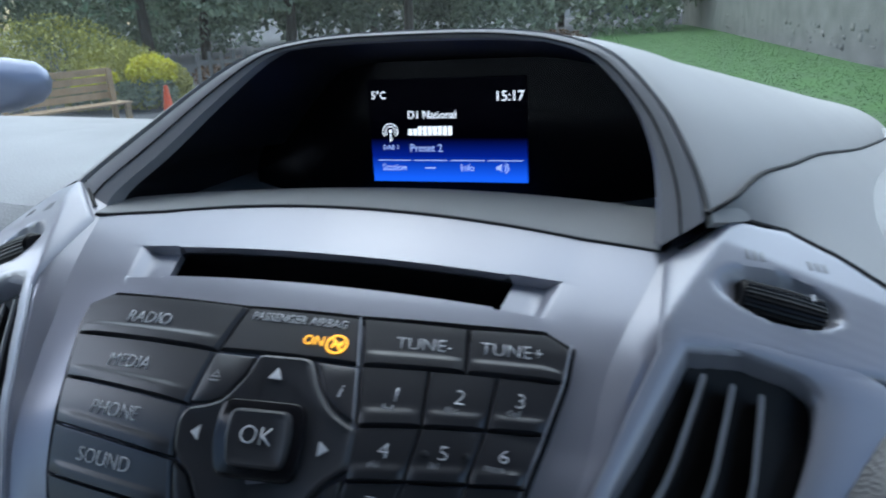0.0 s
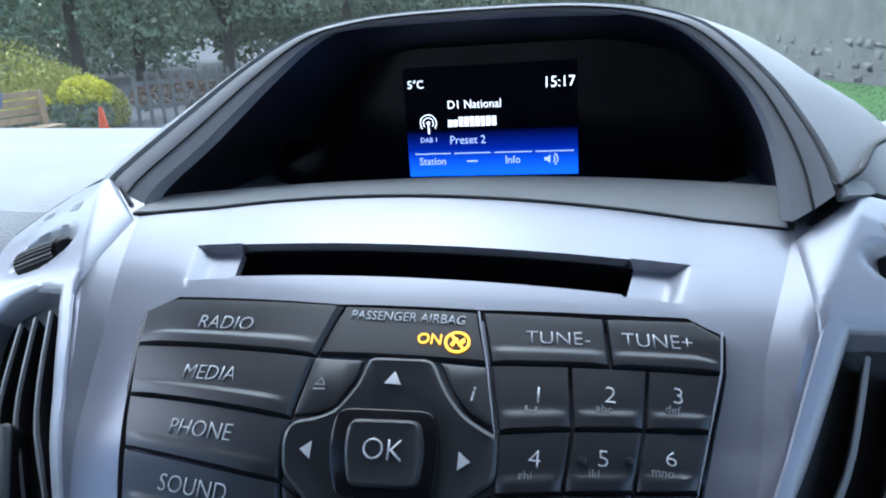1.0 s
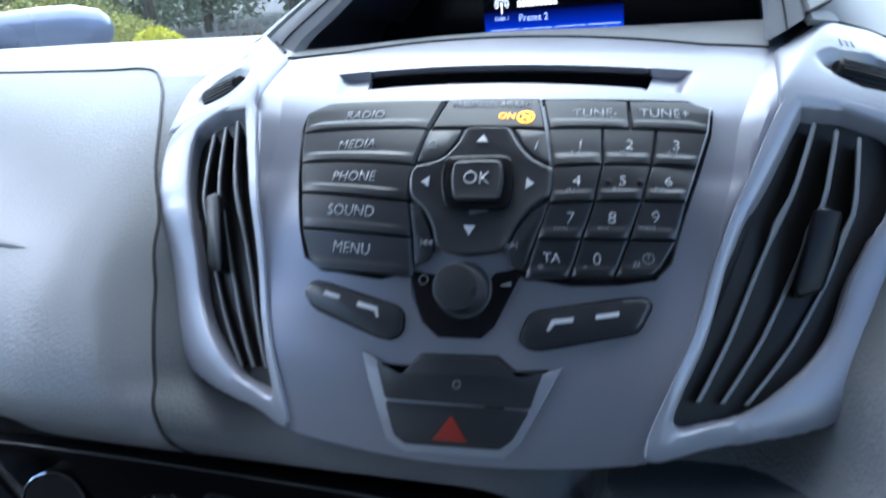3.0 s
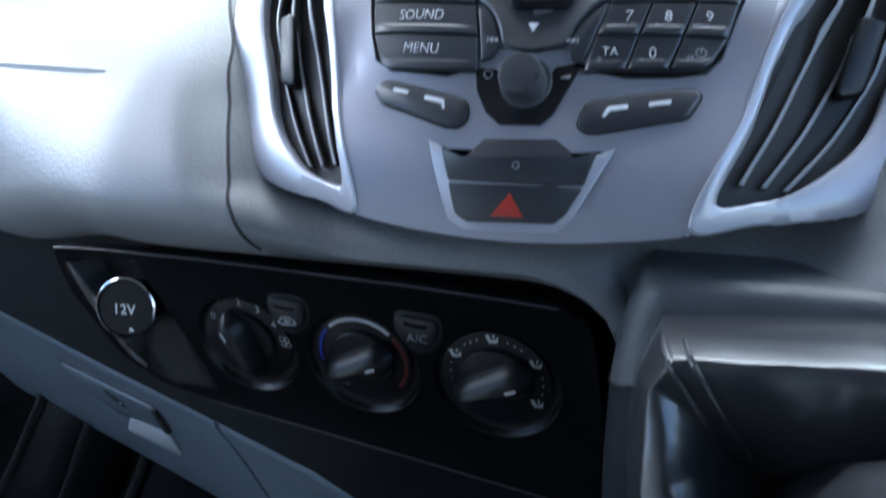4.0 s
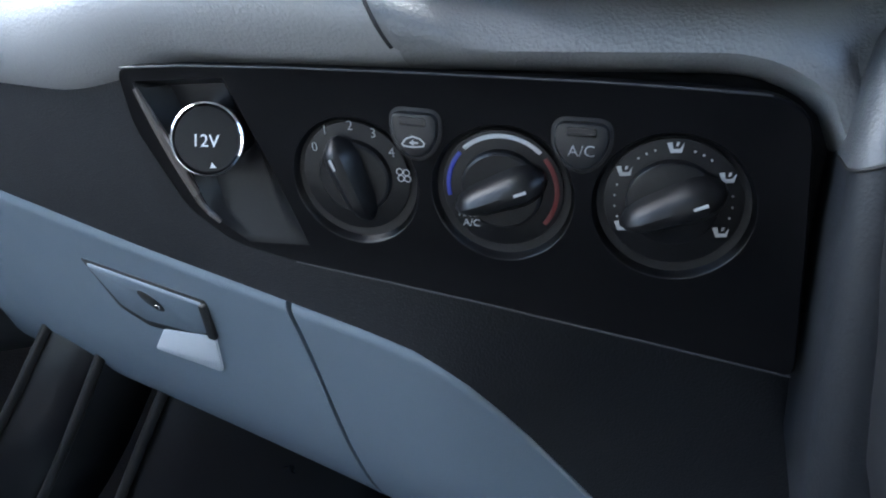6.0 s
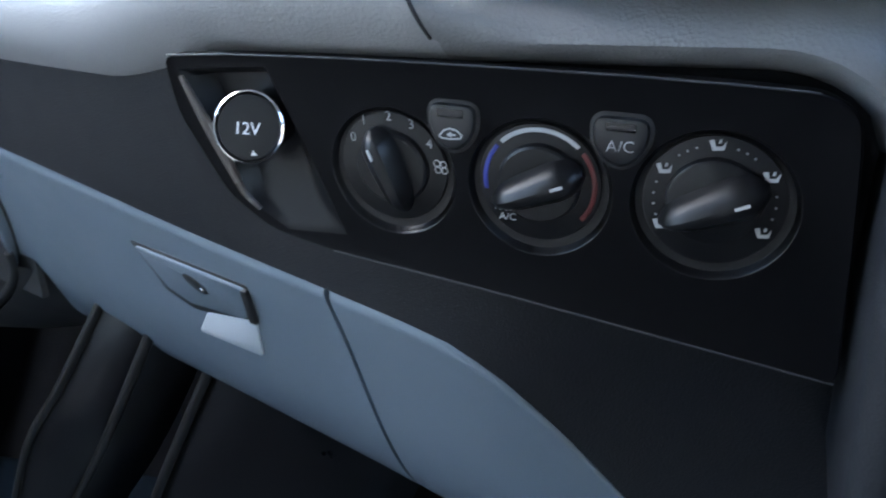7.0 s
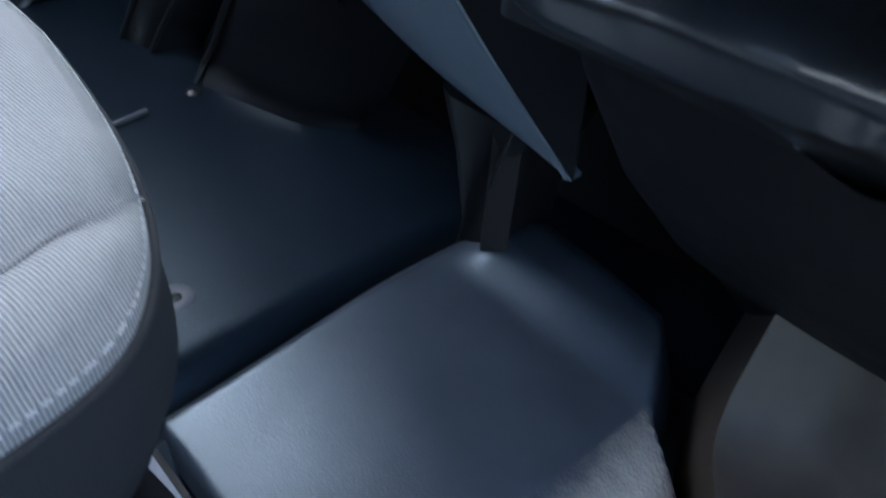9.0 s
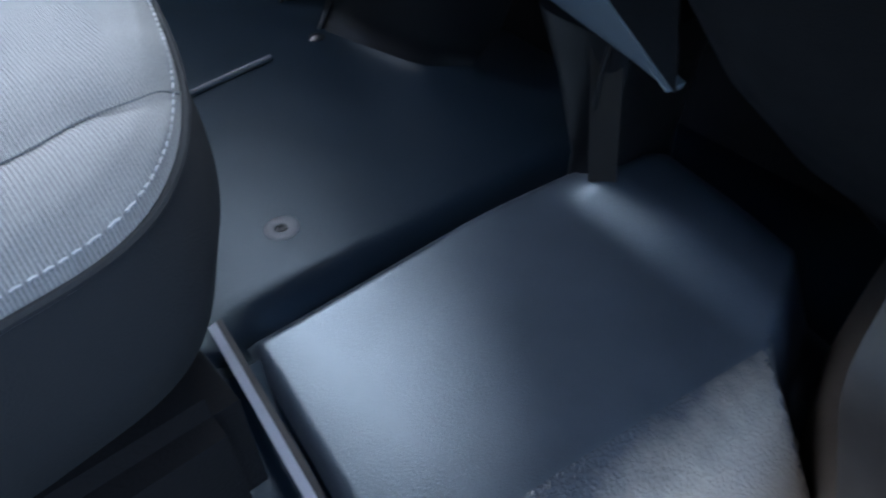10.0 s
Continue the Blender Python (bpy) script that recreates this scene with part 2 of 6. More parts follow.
def box(lo, hi, bm=None, bev=0.0):
    bm2 = bmesh.new()
    bmesh.ops.create_cube(bm2, size=1)
    for v in bm2.verts:
        v.co = V([lo[i] + (v.co[i] + 0.5) * (hi[i] - lo[i]) for i in range(3)])
    if bev:
        bmesh.ops.bevel(bm2, geom=bm2.edges[:], offset=bev, segments=2, affect="EDGES")
    if bm is None:
        return bm2
    me = bpy.data.meshes.new("tmp")
    bm2.to_mesh(me)
    bm.from_mesh(me)
    bpy.data.meshes.remove(me)
    bm2.free()
    return bm


def text(name, words, fmap, x, s, size, material, parent, h=0.0, thick=0.16, turn=0.0, align="CENTER", shear=0.0, squash=1.0, slim=0.0):
    """Raised print laid on a surface: x, s in the surface's units, size the letters' height."""
    cu = bpy.data.curves.new("words", "FONT")
    cu.body, cu.size, cu.align_x, cu.align_y, cu.shear, cu.resolution_u = words, size / 0.72, align, "CENTER", shear, 3
    cu.offset = -slim * cu.size
    ob = bpy.data.objects.new("words", cu)
    me = bpy.data.meshes.new_from_object(ob)
    bm = bmesh.new()
    bm.from_mesh(me)
    bpy.data.objects.remove(ob)
    bpy.data.curves.remove(cu)
    bpy.data.meshes.remove(me)
    bmesh.ops.triangulate(bm, faces=bm.faces)
    geo = bmesh.ops.extrude_face_region(bm, geom=bm.faces[:])
    for v in geo["geom"]:
        if isinstance(v, bmesh.types.BMVert):
            v.co.z += 1.0
    c, sn = math.cos(turn), math.sin(turn)
    for v in bm.verts:
        px, py = v.co.x * squash, v.co.y
        v.co = fmap(x + px * c - py * sn, s - (px * sn + py * c), h + (thick if v.co.z > 0.5 else -0.05))
    return finish(bm, name, material, parent, smooth=False)


def shape(name, polys, fmap, material, parent, h=0.0, thick=0.12, label=""):
    bm = bmesh.new()
    for poly in polys:
        slab([tuple(p) for p in poly], fmap, h - 0.05, h + thick, bevel=thick * 0.3, bm=bm)
    return finish(bm, name, material, parent, label)

# ---- the dashboard's centre stack: a curved face, x across and s down it, in millimetres ----
XC = -0.08
PROFILE = curve([(0, .350, .972), (0, .322, .969), (0, .296, .962), (0, .264, .951), (0, .244, .941), (0, .222, .928), (0, .208, .916),
                 (0, .196, .899), (0, .186, .880), (0, .171, .857), (0, .161, .838), (0, .157, .820), (0, .156, .795)], 8)
ARC = [0.0]
for p_a, p_b in zip(PROFILE, PROFILE[1:]):
    ARC.append(ARC[-1] + (p_b - p_a).length * 1000)
ARC = [a - ARC[16] for a in ARC]


def crease(s):
    return float(np.interp(s, (-20, 38, 60, 85, 115, 155, 205), (123.4, 107.7, 102, 99.5, 95, 85, 68.5)))


def ridge(s):
    return crease(s) + 17 * max(0.06, 1 - max(0, s) / 125)


def bow(x, s=0.0):
    """The stack bows and turns a little away from the driver: its fall in mm at x, s."""
    q = max(-88.0, min(88.0, x))
    turn = np.interp(s, (0, 130, 200), (-.042, -.042, -.02))
    return turn * max(-125.0, min(150.0, x)) - np.interp(s, (0, 55, 85, 125, 175), (.00045, .0009, .0016, .0014, .0005)) * q * q


def face(x, s, h=0.0):
    """The point of the stack's face at x, s (mm), h mm above it. The wings that hold the vents fall back."""
    i = min(max(int(np.searchsorted(ARC, s)) - 1, 0), len(ARC) - 2)
    k = (s - ARC[i]) / (ARC[i + 1] - ARC[i])
    p = PROFILE[i].lerp(PROFILE[i + 1], k)
    a, b = PROFILE[max(i - 1, 0)], PROFILE[min(i + 2, len(PROFILE) - 1)]
    d = (b - a).normalized()
    nrm = V((0, d.z, -d.y))
    ax = abs(x)
    c, r = crease(s), ridge(s)
    rise = 0.28 * (r - c)
    if ax > r:
        h += rise - 0.45 * (ax - r)
    elif ax > c:
        h += rise * (ax - c) / (r - c)
    h += bow(x, s)
    return V((XC + x * 0.001, p.y, p.z)) + nrm * h * 0.001


# ---- dashboard ----
dash = thing("dashboard", "grey grained plastic van dashboard with a silver centre stack", "dashboard", kind="")


def back_off(x):
    """How far the passenger's side of the dash falls away from the seats."""
    return 0.26 * max(0.0, -0.30 - x) - 0.10 * max(0.0, -0.62 - x)


PAD_SECTION = curve([(0, .98, .880), (0, .75, .930), (0, .60, .952), (0, .50, .960), (0, .42, .960), (0, .36, .953), (0, .305, .934), (0, .250, .906), (0, .207, .880),
                     (0, .178, .854), (0, .1615, .834), (0, .1575, .824), (0, .160, .815), (0, .168, .806), (0, .178, .798), (0, .192, .793), (0, .22, .791)], 5)


def pad_point(x, v):
    i = min(int(v), len(PAD_SECTION) - 2)
    p = PAD_SECTION[i].lerp(PAD_SECTION[i + 1], v - i)
    near = max(0.0, 1 - (abs(x - XC) / 0.16) ** 4)
    y, z = p.y + back_off(x) * min(1, (0.98 - p.y) / 0.4), p.z
    if p.y > 0.235:
        z -= 0.028 * near
    low = max(0.0, min(1.0, (-0.30 - x) / 0.15)) * max(0.0, min(1.0, (0.875 - p.z) / 0.07))
    low = low * low * (3 - 2 * low)
    z -= 0.030 * low
    y += 0.012 * low
    edge = np.interp(p.z, [.80, .815, .835, .87, .93], [.118, .136, .158, .178, .190])
    wide = max(0.0, min(1.0, (edge + 0.010 - abs(x - XC)) / 0.06))
    wide = wide * wide * (3 - 2 * wide)
    k = max(0.0, min(1.0, (p.z - 0.803) / 0.035)) * max(0.0, min(1.0, (0.40 - p.y) / 0.1))
    y += 0.04 * wide * k
    z -= 0.012 * wide * k
    if x > 0.05:
        z -= 0.22 * min(0.25, x - 0.05) * min(1, max(0, (p.z - .9) / .04))
    lip = max(0.0, min(1.0, (0.845 - p.z) / 0.045)) * max(0.0, min(1.0, (x + 0.40) / 0.15))
    z += -.005 * lip * lip * (3 - 2 * lip)
    if x > -0.082:
        q = min(1.0, (x + 0.082) / 0.048)
        z -= 0.036 * (1 - math.sqrt(1 - q * q)) * min(1.0, max(0.0, (0.85 - p.z) / 0.045))
    return V((x, y, z))


SEAM_X = curve([(-.78, 25.4, 0), (-.60, 25.3, 0), (-.402, 25.2, 0), (-.37, 25.0, 0), (-.347, 25.3, 0), (-.328, 26.5, 0), (-.300, 29.5, 0), (-.262, 36, 0), (-.251, 39.6, 0), (-.241, 43.2, 0), (-.232, 47, 0), (-.225, 51, 0), (-.219, 56, 0), (-.215, 61, 0), (-.212, 66, 0)], 6)
APRON = mat("slate grained dash plastic", (0.145, 0.150, 0.157), 0.42, spec=0.7, grain=0.3, grain_size=0.0017, kind="cells")


def seam_at(v):
    """Where the seam between pad and apron crosses the section at v."""
    run = [q for q in SEAM_X if q.x > -.335]
    return float(np.interp(v, [q.y for q in run], [q.x for q in run], right=-.209))


rows_v = span(26.2, len(PAD_SECTION) - 1, 60)
part("upper_pad", sheet(pad_point, span(-1.0, 0.75, 190), span(0, 26.2, 30), 0.008), PAD, dash)
part("passenger_pad", sheet(lambda u, v: pad_point(-1.0 + (seam_at(v) + 1.0) * u, v), span(0, 1, 90), rows_v, 0.008), PAD, dash, "pale grained pad over the passenger's airbag")
part("apron", sheet(lambda u, v: pad_point(seam_at(v) + (.75 - seam_at(v)) * u, v), span(0, 1, 120), rows_v, 0.008), APRON, dash, "darker grained apron round the centre stack")

# silver face with the disc slot let in
cols = [0, .1, .2, .3, .4, .5, .575, .59, .60, .63, .66, .69, .705, .72, .735, .75, .76, .82, .9, .97, 1.0]
cols = [-c for c in cols[:0:-1]] + cols
rows_s = [-8, -4, 0, 6, 12, 17, 20, 21.6, 22.3, 23, 26, 30, 34, 37, 38.4, 39.1, 40, 44] + span(48, 204, 39)


def bottom_of(a):
    return 210.6 - 6 * a * a


def fascia_point(a, s):
    top = -8 + (13 if a < 0 else 9.5) * a * a
    s2 = s if s > 15 else top + (s + 8) / 23 * (15 - top)
    s2 = min(s2, 204) if s2 < 150 else 150 + (s2 - 150) / 54 * (bottom_of(a) - 150)
    x = a * crease(s2)
    h = 0.0
    if 22 < s2 < 39.2 and 0.599 < abs(a) < 0.76:
        q = min(1, (0.76 - abs(a)) / 0.07)
        h = -4.2 * q * q * (3 - 2 * q)
    return face(x, s2, h)


bm = sheet(fascia_point, cols, rows_s, skip=lambda a, s: 22 < s < 39 and abs(a) < 0.6)
part("centre_fascia", thicken(bm, .003), SILVER, dash, "silver lacquered panel round the radio")
bm = bmesh.new()
for a0, a1, s0, s1 in ((-70, 70, 21.5, 40),):
    ring = [(a0, s0), (a1, s0), (a1, s1), (a0, s1)]
    loops = [[face(x, s, h) for x, s in resample(ring, 12)] for h in (-4.2, -40)]
    loft(loops, caps=False, bm=bm)
    bm.faces.new([bm.verts.new(face(x, s, -22)) for x, s in resample(ring, 12)])
part("disc_slot", bm, GLOSS, dash, "black slot for discs")



def strip_edge(s):
    return max(ridge(s) + 2, np.interp(s, [38, 72, 115, 155, 201], [121.5, 109.5, 97, 86.5, 71]) + .4 if s > 37 else 0)


for sgn in (-1, 1):
    part("side_strip", sheet(lambda k, s: face(sgn * (crease(s) + k * (strip_edge(s) - crease(s))), s, 0.0 if k < 0.99 else -3.0), [0, .25, .5, .75, .95, 1, ], span(-24, 204, 46), 0.004), SILVER, dash)

# ---- air vents ----
HOLE = [(126, 46), (114, 78), (101, 118), (91, 155), (80, 189), (96, 187), (108, 181), (122, 168), (137, 147), (148, 118), (157, 85), (164, 46), (145, 40)]
FRAME = [(121.5, 38), (109.5, 72), (97, 115), (86.5, 155), (71, 201), (98, 199), (118, 195), (141, 183), (160, 163), (172, 125), (182, 85), (188, 34), (152, 33)]


def mirror(sgn):
    return lambda x, s, h: face(sgn * x, s, h)


def vent(sgn, label):
    vn = thing("air_vent", label, "air vent", "dashboard vents")
    fm = mirror(sgn)
    # frame: skin from outer edge over a rounded lip to the hole
    n = 8
    ho, fo = [[(p.x, p.y) for p in curve([(*q, 0) for q in line + line[:1]], n)[:-1]] for line in (HOLE, FRAME)]

    def mixr(k, h):
        return [fm(p[0] + (q[0] - p[0]) * k, p[1] + (q[1] - p[1]) * k, h) for p, q in zip(fo, ho)]
    part("surround", loft([mixr(0, -9), mixr(0, 0.4), mixr(0.10, 1.6), mixr(0.5, 2.0), mixr(0.88, 1.6), mixr(0.98, 0.6), mixr(1.02, -1), mixr(1.04, -9)], caps=False), BRIGHT, vn,
         "satin silver surround")
    part("duct", loft([mixr(1.0, -8), mixr(1.02, -30)], caps=True), BLACK, vn)
    # upright vanes, each with a shallow kink
    for k in (0.22, 0.48, 0.74):
        loops, edge = [], []
        for j in range(15):
            t = j / 14
            s = 51 + t * 128
            x_in = 125 - (s - 46) * 0.325
            x_out = 157 if s < 85 else 157 - (s - 85) * 0.14 - max(0, s - 130) * 0.60
            if x_out - x_in < 12:
                x_out = x_in + 12
            x = x_in + (x_out - x_in) * k
            kink = 3.0 * max(-1, min(1, (t - 0.42) * 9))
            w, dep = .75 + .9 * math.exp(-((t - .40) / .035) ** 2), 15
            loops.append([fm(x - w * 1.3, s, -4.2 - kink * .6), fm(x - w * .8, s, -3 - kink * .6), fm(x + w * .8, s, -3 - kink * .6), fm(x + w * 1.3, s, -4.2 - kink * .6), fm(x + w, s, -dep), fm(x - w, s, -dep)])
            edge.append([fm(x + w * q, s, g - kink * .6) for q, g in ((-1.35, -4.0), (-.8, -2.6), (.8, -2.6), (1.35, -4.0))])
        vane = part("vane", loft(loops), BLACK, vn)
        # Grey strip paints the light caught by the black vane's front edge.
        part("vane_highlight", loft(edge, closed=False), VANE_SHINE, vane, "grey front edge, its highlight painted on")
    tab = rounded([(130, 92), (141, 90), (134, 136), (122, 138)], 4)
    part("slider_tab", slab(tab, fm, -10, 1.0, 1.5), DIAL, vn, "grey slider for the air flow")
    # housing above with the thumbwheel; the driver's sits a little higher
    up = 4.5 if sgn > 0 else 0.0

    def hous(u, v):
        x = 117 + 77 * u
        top, bot = np.interp(x, [117, 138, 158, 176, 194], [8, -14, -21, -17, -8]), np.interp(x, [117, 131, 148, 172, 194], [50, 45, 38.5, 34.5, 28])
        q = top + (bot - top) * v
        d = math.hypot((x - 154) / 19.5, (q - 18.5 + up + .12 * (x - 154)) / 9.5)
        dish = max(0, min(1, (1.08 - d) / .30))
        rim = min(1, min(u, 1 - u) / .03, min(v, 1 - v) / .05)
        return fm(x, q, 1.8 * math.sqrt(max(0, rim)) - 5.0 * dish * dish * (3 - 2 * dish))
    part("housing", sheet(hous, [0, .008, .02] + span(.04, .96, 40) + [.98, .992, 1], [0, .01, .03] + span(.06, .94, 36) + [.97, .99, 1], .004), BRIGHT, vn, "satin silver housing of the thumbwheel")
    part("housing_gap", tube([fm(x, np.interp(x, [112, 138, 158, 176, 196], [12, -15, -22, -18, -9]) - 1.2, .2) for x in range(122, 198, 4)], .0009), BLACK, vn)
    bm = bmesh.new()
    a, b = fm(140.5, 20.8 - up, -2.0), fm(168, 16.6 - up, -2.0)
    ax = (b - a).normalized()
    m = Matrix.Translation(a) @ ax.to_track_quat("Z", "Y").to_matrix().to_4x4()
    ln = (b - a).length
    n = 48
    prof = [(0.0, 0), (.0044, 0), (.0054, .0012)] + [(.0059, ln * .5), (.0054, ln - .0015), (.0042, ln), (0, ln)]
    loops = []
    for r, h in prof:
        loops.append([m @ V(((r + (0.0004 if i % 2 and r > .005 else 0)) * math.cos(2 * math.pi * i / n), (r + (0.0004 if i % 2 and r > .005 else 0)) * math.sin(2 * math.pi * i / n), h)) for i in range(n)])
    loft(loops, bm=bm)
    part("thumbwheel", bm, DIAL, vn, "ribbed black thumbwheel", angle=20)
    mk = [(164, 14.5 - up), (165.2, 14.4 - up), (165.6, 20 - up), (164.4, 20.2 - up)]
    shape("marker", [mk], lambda x, s, h: fm(x, s, h), LEGEND, vn, h=4.0)
    shape("airflow_icon", [[(143 + 7 * i, 0 - 2.2 * i), (144.2 + 7 * i, -.2 - 2.2 * i), (144.8 + 7 * i, 3.6 - 2.2 * i), (143.7 + 7 * i, 3.8 - 2.2 * i)] for i in (0, .35, .7, 3, 3.35, 3.7)],
          fm, FAINT, vn, h=1.9)
    return vn


vent(-1, "air vent with black vanes in a satin silver surround, passenger side")
vent(1, "air vent with black vanes in a satin silver surround, driver side")

# ---- display hood ----
RIM_IN = ([(0, 1027.3), (-24, 1027), (-45, 1025.3), (-63, 1020.5), (-81, 1004), (-100, 983), (-113, 971), (-117, 965), (-120, 956)],
          [(0, 1027.3), (24, 1027), (45, 1026), (65, 1023), (85, 1016), (102, 1000), (110, 986), (113.5, 972), (114.3, 957)])
RIM_OUT = ([(0, 1030), (-30, 1029.6), (-50, 1028), (-70, 1024), (-90, 1013.5), (-115, 993.5), (-131, 980), (-138, 973), (-140, 966)],
           [(0, 1030), (30, 1029.6), (52, 1028.3), (74, 1025), (94, 1017.5), (112, 1001), (121.5, 987.5), (128, 975), (130.8, 965.6)])
RIM_IN = [[(p.x, p.y) for p in curve([(*q, 0) for q in side], 6)] for side in RIM_IN]
RIM_OUT = [[(p.x, p.y) for p in curve([(*q, 0) for q in side], 6)] for side in RIM_OUT]


def rim_pt(k, shrink=0.0, deep=0.0):
    """Point k in -1..1 along the hood's arched rim; shrink 0 at its outer edge, 1 at the opening. Broad at the sides, thin on top."""
    side = 0 if k < 0 else 1
    a = abs(k) * (len(RIM_IN[side]) - 1)
    i = min(int(a), len(RIM_IN[side]) - 2)
    o, n = [V(q[side][i]).lerp(V(q[side][i + 1]), a - i) for q in (RIM_OUT, RIM_IN)]
    p = o + (n - o) * shrink
    return V((XC + p.x * .001, 0.298 + (p.y - 963) * .00098 + deep, p.y * .001))


hood = thing("display_hood", "grey plastic hood arching over the dashboard display", "display hood")


def hood_skin(t, k):
    """t 0 at the rim, 1 at the windscreen."""
    r = rim_pt(k)
    w = 1 + 1.55 * t ** 0.75
    base = .955
    zz = base + (r.z - base) * (1 - 0.45 * t) - (0.02 * t)
    soft = 0.012 * math.exp(-(t / 0.05) ** 2)
    return V((XC + (r.x - XC) * w * (1 - 0.25 * soft), r.y * (1 - t) + 0.98 * t, zz - soft * 0.3 - .045 * t - (0.03 * abs(k) ** 6 * t) + (.0009 * bow((r.x - XC) * 1000) * min(1, t * 8) if k > 0 else 0)))


ks = span(-1, 1, 66)
part("hood_shell", sheet(hood_skin, [0, .006, .015, .03, .05, .08, .12, .18, .26, .36, .5, .7, 1], ks, 0.004), DASHTOP, hood)
part("hood_rim", loft([[rim_pt(k, 0, .004) for k in ks], [rim_pt(k, .1, -.001) for k in ks], [rim_pt(k, .45, -.0022) for k in ks], [rim_pt(k, .9, -.001) for k in ks], [rim_pt(k, 1.05, .006) for k in ks]],
                      closed=False), HOODGREY, hood, "smooth grey rim")
part("rim_seam", tube([rim_pt(k, .52, -.0022) for k in ks], .00045), BLACK, hood)


def tunnel(t, k):
    r = rim_pt(k, 1.0, 0.004)
    return V((r.x + (XC - r.x) * -0.06 * t, r.y * (1 - t) + 0.452 * t, r.z - 0.017 * t if r.z > .98 else r.z - .006 * t))


part("cavity", sheet(tunnel, span(0, 1, 6), ks, 0.0015), BLACK, hood, "black inside of the hood")


def lip(t, a):
    top = -8 + (13 if a < 0 else 9.5) * a * a
    f0 = face(a * (119 if a < 0 else 115.5), top - .4, 0.1)
    back = V((XC + a * (0.117 if a < 0 else .1145), 0.346 - 0.030 * a * a, 0.9622 + 0.001 * a * a))
    if t <= 0.75:
        k = t / 0.75
        p = f0.lerp(back, k)
        p.z += 0.0014 * math.sin(math.pi * k) * (1 - a * a * .4)
        return p
    k = (t - 0.75) / 0.25
    return back + V((0, 0.10 * k, -0.034 * k))


part("hood_sill", sheet(lip, [0, .05, .15, .3, .45, .6, .7, .75, .8, .9, 1], span(-1, 1, 36), 0.0008), DASHTOP, hood, "pale grey sill below the display")
part("sill_gap", tube([face(a * (119 if a < 0 else 115.5), -8.2 + (13 if a < 0 else 9.5) * a * a, .1) for a in span(-1, 1, 40)], .0006), BLACK, hood)

# ---- display ----
disp = thing("dashboard_display", "lit radio display behind black glass in the hood", "display")
SCR_Y = 0.434


def scr(x, s, h):
    """Millimetres across and down from the lit field's top left corner."""
    return V((-0.1285 + x * .001, SCR_Y - h * .001, 1.0015 - s * .001))


part("black_glass", loft([[V((XC - .125, SCR_Y + d, .92))] + [V((XC + (rim_pt(k, 1).x - XC) * 1.06, SCR_Y + d, min(rim_pt(k, 1).z, 1.012))) for k in span(-1, 1, 40)] + [V((XC + .125, SCR_Y + d, .92))] for d in (.002, .006)]), GLOSS, disp, "gloss black panel")
SCREEN, snt, sp = nodes_of("lit screen")
sp.inputs["Base Color"].default_value = (0.002, 0.002, 0.003, 1)
sp.inputs["Specular IOR Level"].default_value = 0.1
sp.inputs["Roughness"].default_value = 0.15
s_tc = snt.nodes.new("ShaderNodeTexCoord")
s_sep = snt.nodes.new("ShaderNodeSeparateXYZ")
s_map = snt.nodes.new("ShaderNodeMapRange")
s_map.inputs[1].default_value, s_map.inputs[2].default_value = 0.9700, 0.9475
s_map.inputs[3].default_value, s_map.inputs[4].default_value = 0.0, 1.0
s_ramp = snt.nodes.new("ShaderNodeValToRGB")
s_ramp.color_ramp.elements[0].color = (0.0001, 0.0001, 0.0006, 1)
s_ramp.color_ramp.elements[1].color = (0.012, 0.085, 0.62, 1)
s_mid = s_ramp.color_ramp.elements.new(0.45)
s_mid.color = (0.002, 0.010, 0.16, 1)
snt.links.new(s_tc.outputs["Object"], s_sep.inputs[0])
snt.links.new(s_sep.outputs["Z"], s_map.inputs[0])
snt.links.new(s_map.outputs[0], s_ramp.inputs[0])
snt.links.new(s_ramp.outputs[0], sp.inputs["Emission Color"])
sp.inputs["Emission Strength"].default_value = 1.15
part("screen", box((-.1290, SCR_Y - .0002, .9455), (-.0395, SCR_Y + .002, 1.0025)), SCREEN, disp, "lit colour screen, blue towards its foot")
for words, x, s, size, al in (("5°C", 1.5, 7.6, 4.3, "LEFT"), ("15:17", 88.5, 9.2, 5.6, "RIGHT"), ("D1 National", 22.2, 18.6, 4.4, "LEFT"), 
                              ("Preset 2", 22.5, 37.0, 4.4, "LEFT"), ("DAB 1", 6.5, 36.6, 2.7, "LEFT"), ("Station", 5.2, 48.0, 4.0, "LEFT"), ("Info", 51.5, 48.0, 4.0, "LEFT")):
    text("screen_text", words, scr, x, s, size, DIM_LIT if s > 36 else WHITE_LIT, disp, h=0.3, align=al, squash=0.94)
shape("station_bar", [[(22.2 + 2.9 * i, 26.2 - (1.4 if i in (2, 3, 4, 5, 6, 7, 8) else 0)), (24.5 + 2.9 * i, 26.2 - (1.4 if i in (2, 3, 4, 5, 6, 7, 8) else 0)), (24.5 + 2.9 * i, 29.8), (22.2 + 2.9 * i, 29.8)] for i in range(9)], scr, WHITE_LIT, disp, h=0.3)
shape("screen_rule", [[(x, 43.6), (x + 19.5, 43.6), (x + 19.5, 44.1), (x, 44.1)] for x in (3, 24.5, 46, 67.5)] + [[(31, 47.8), (37, 47.8), (37, 48.5), (31, 48.5)]], scr, DIM_LIT, disp, h=0.3)


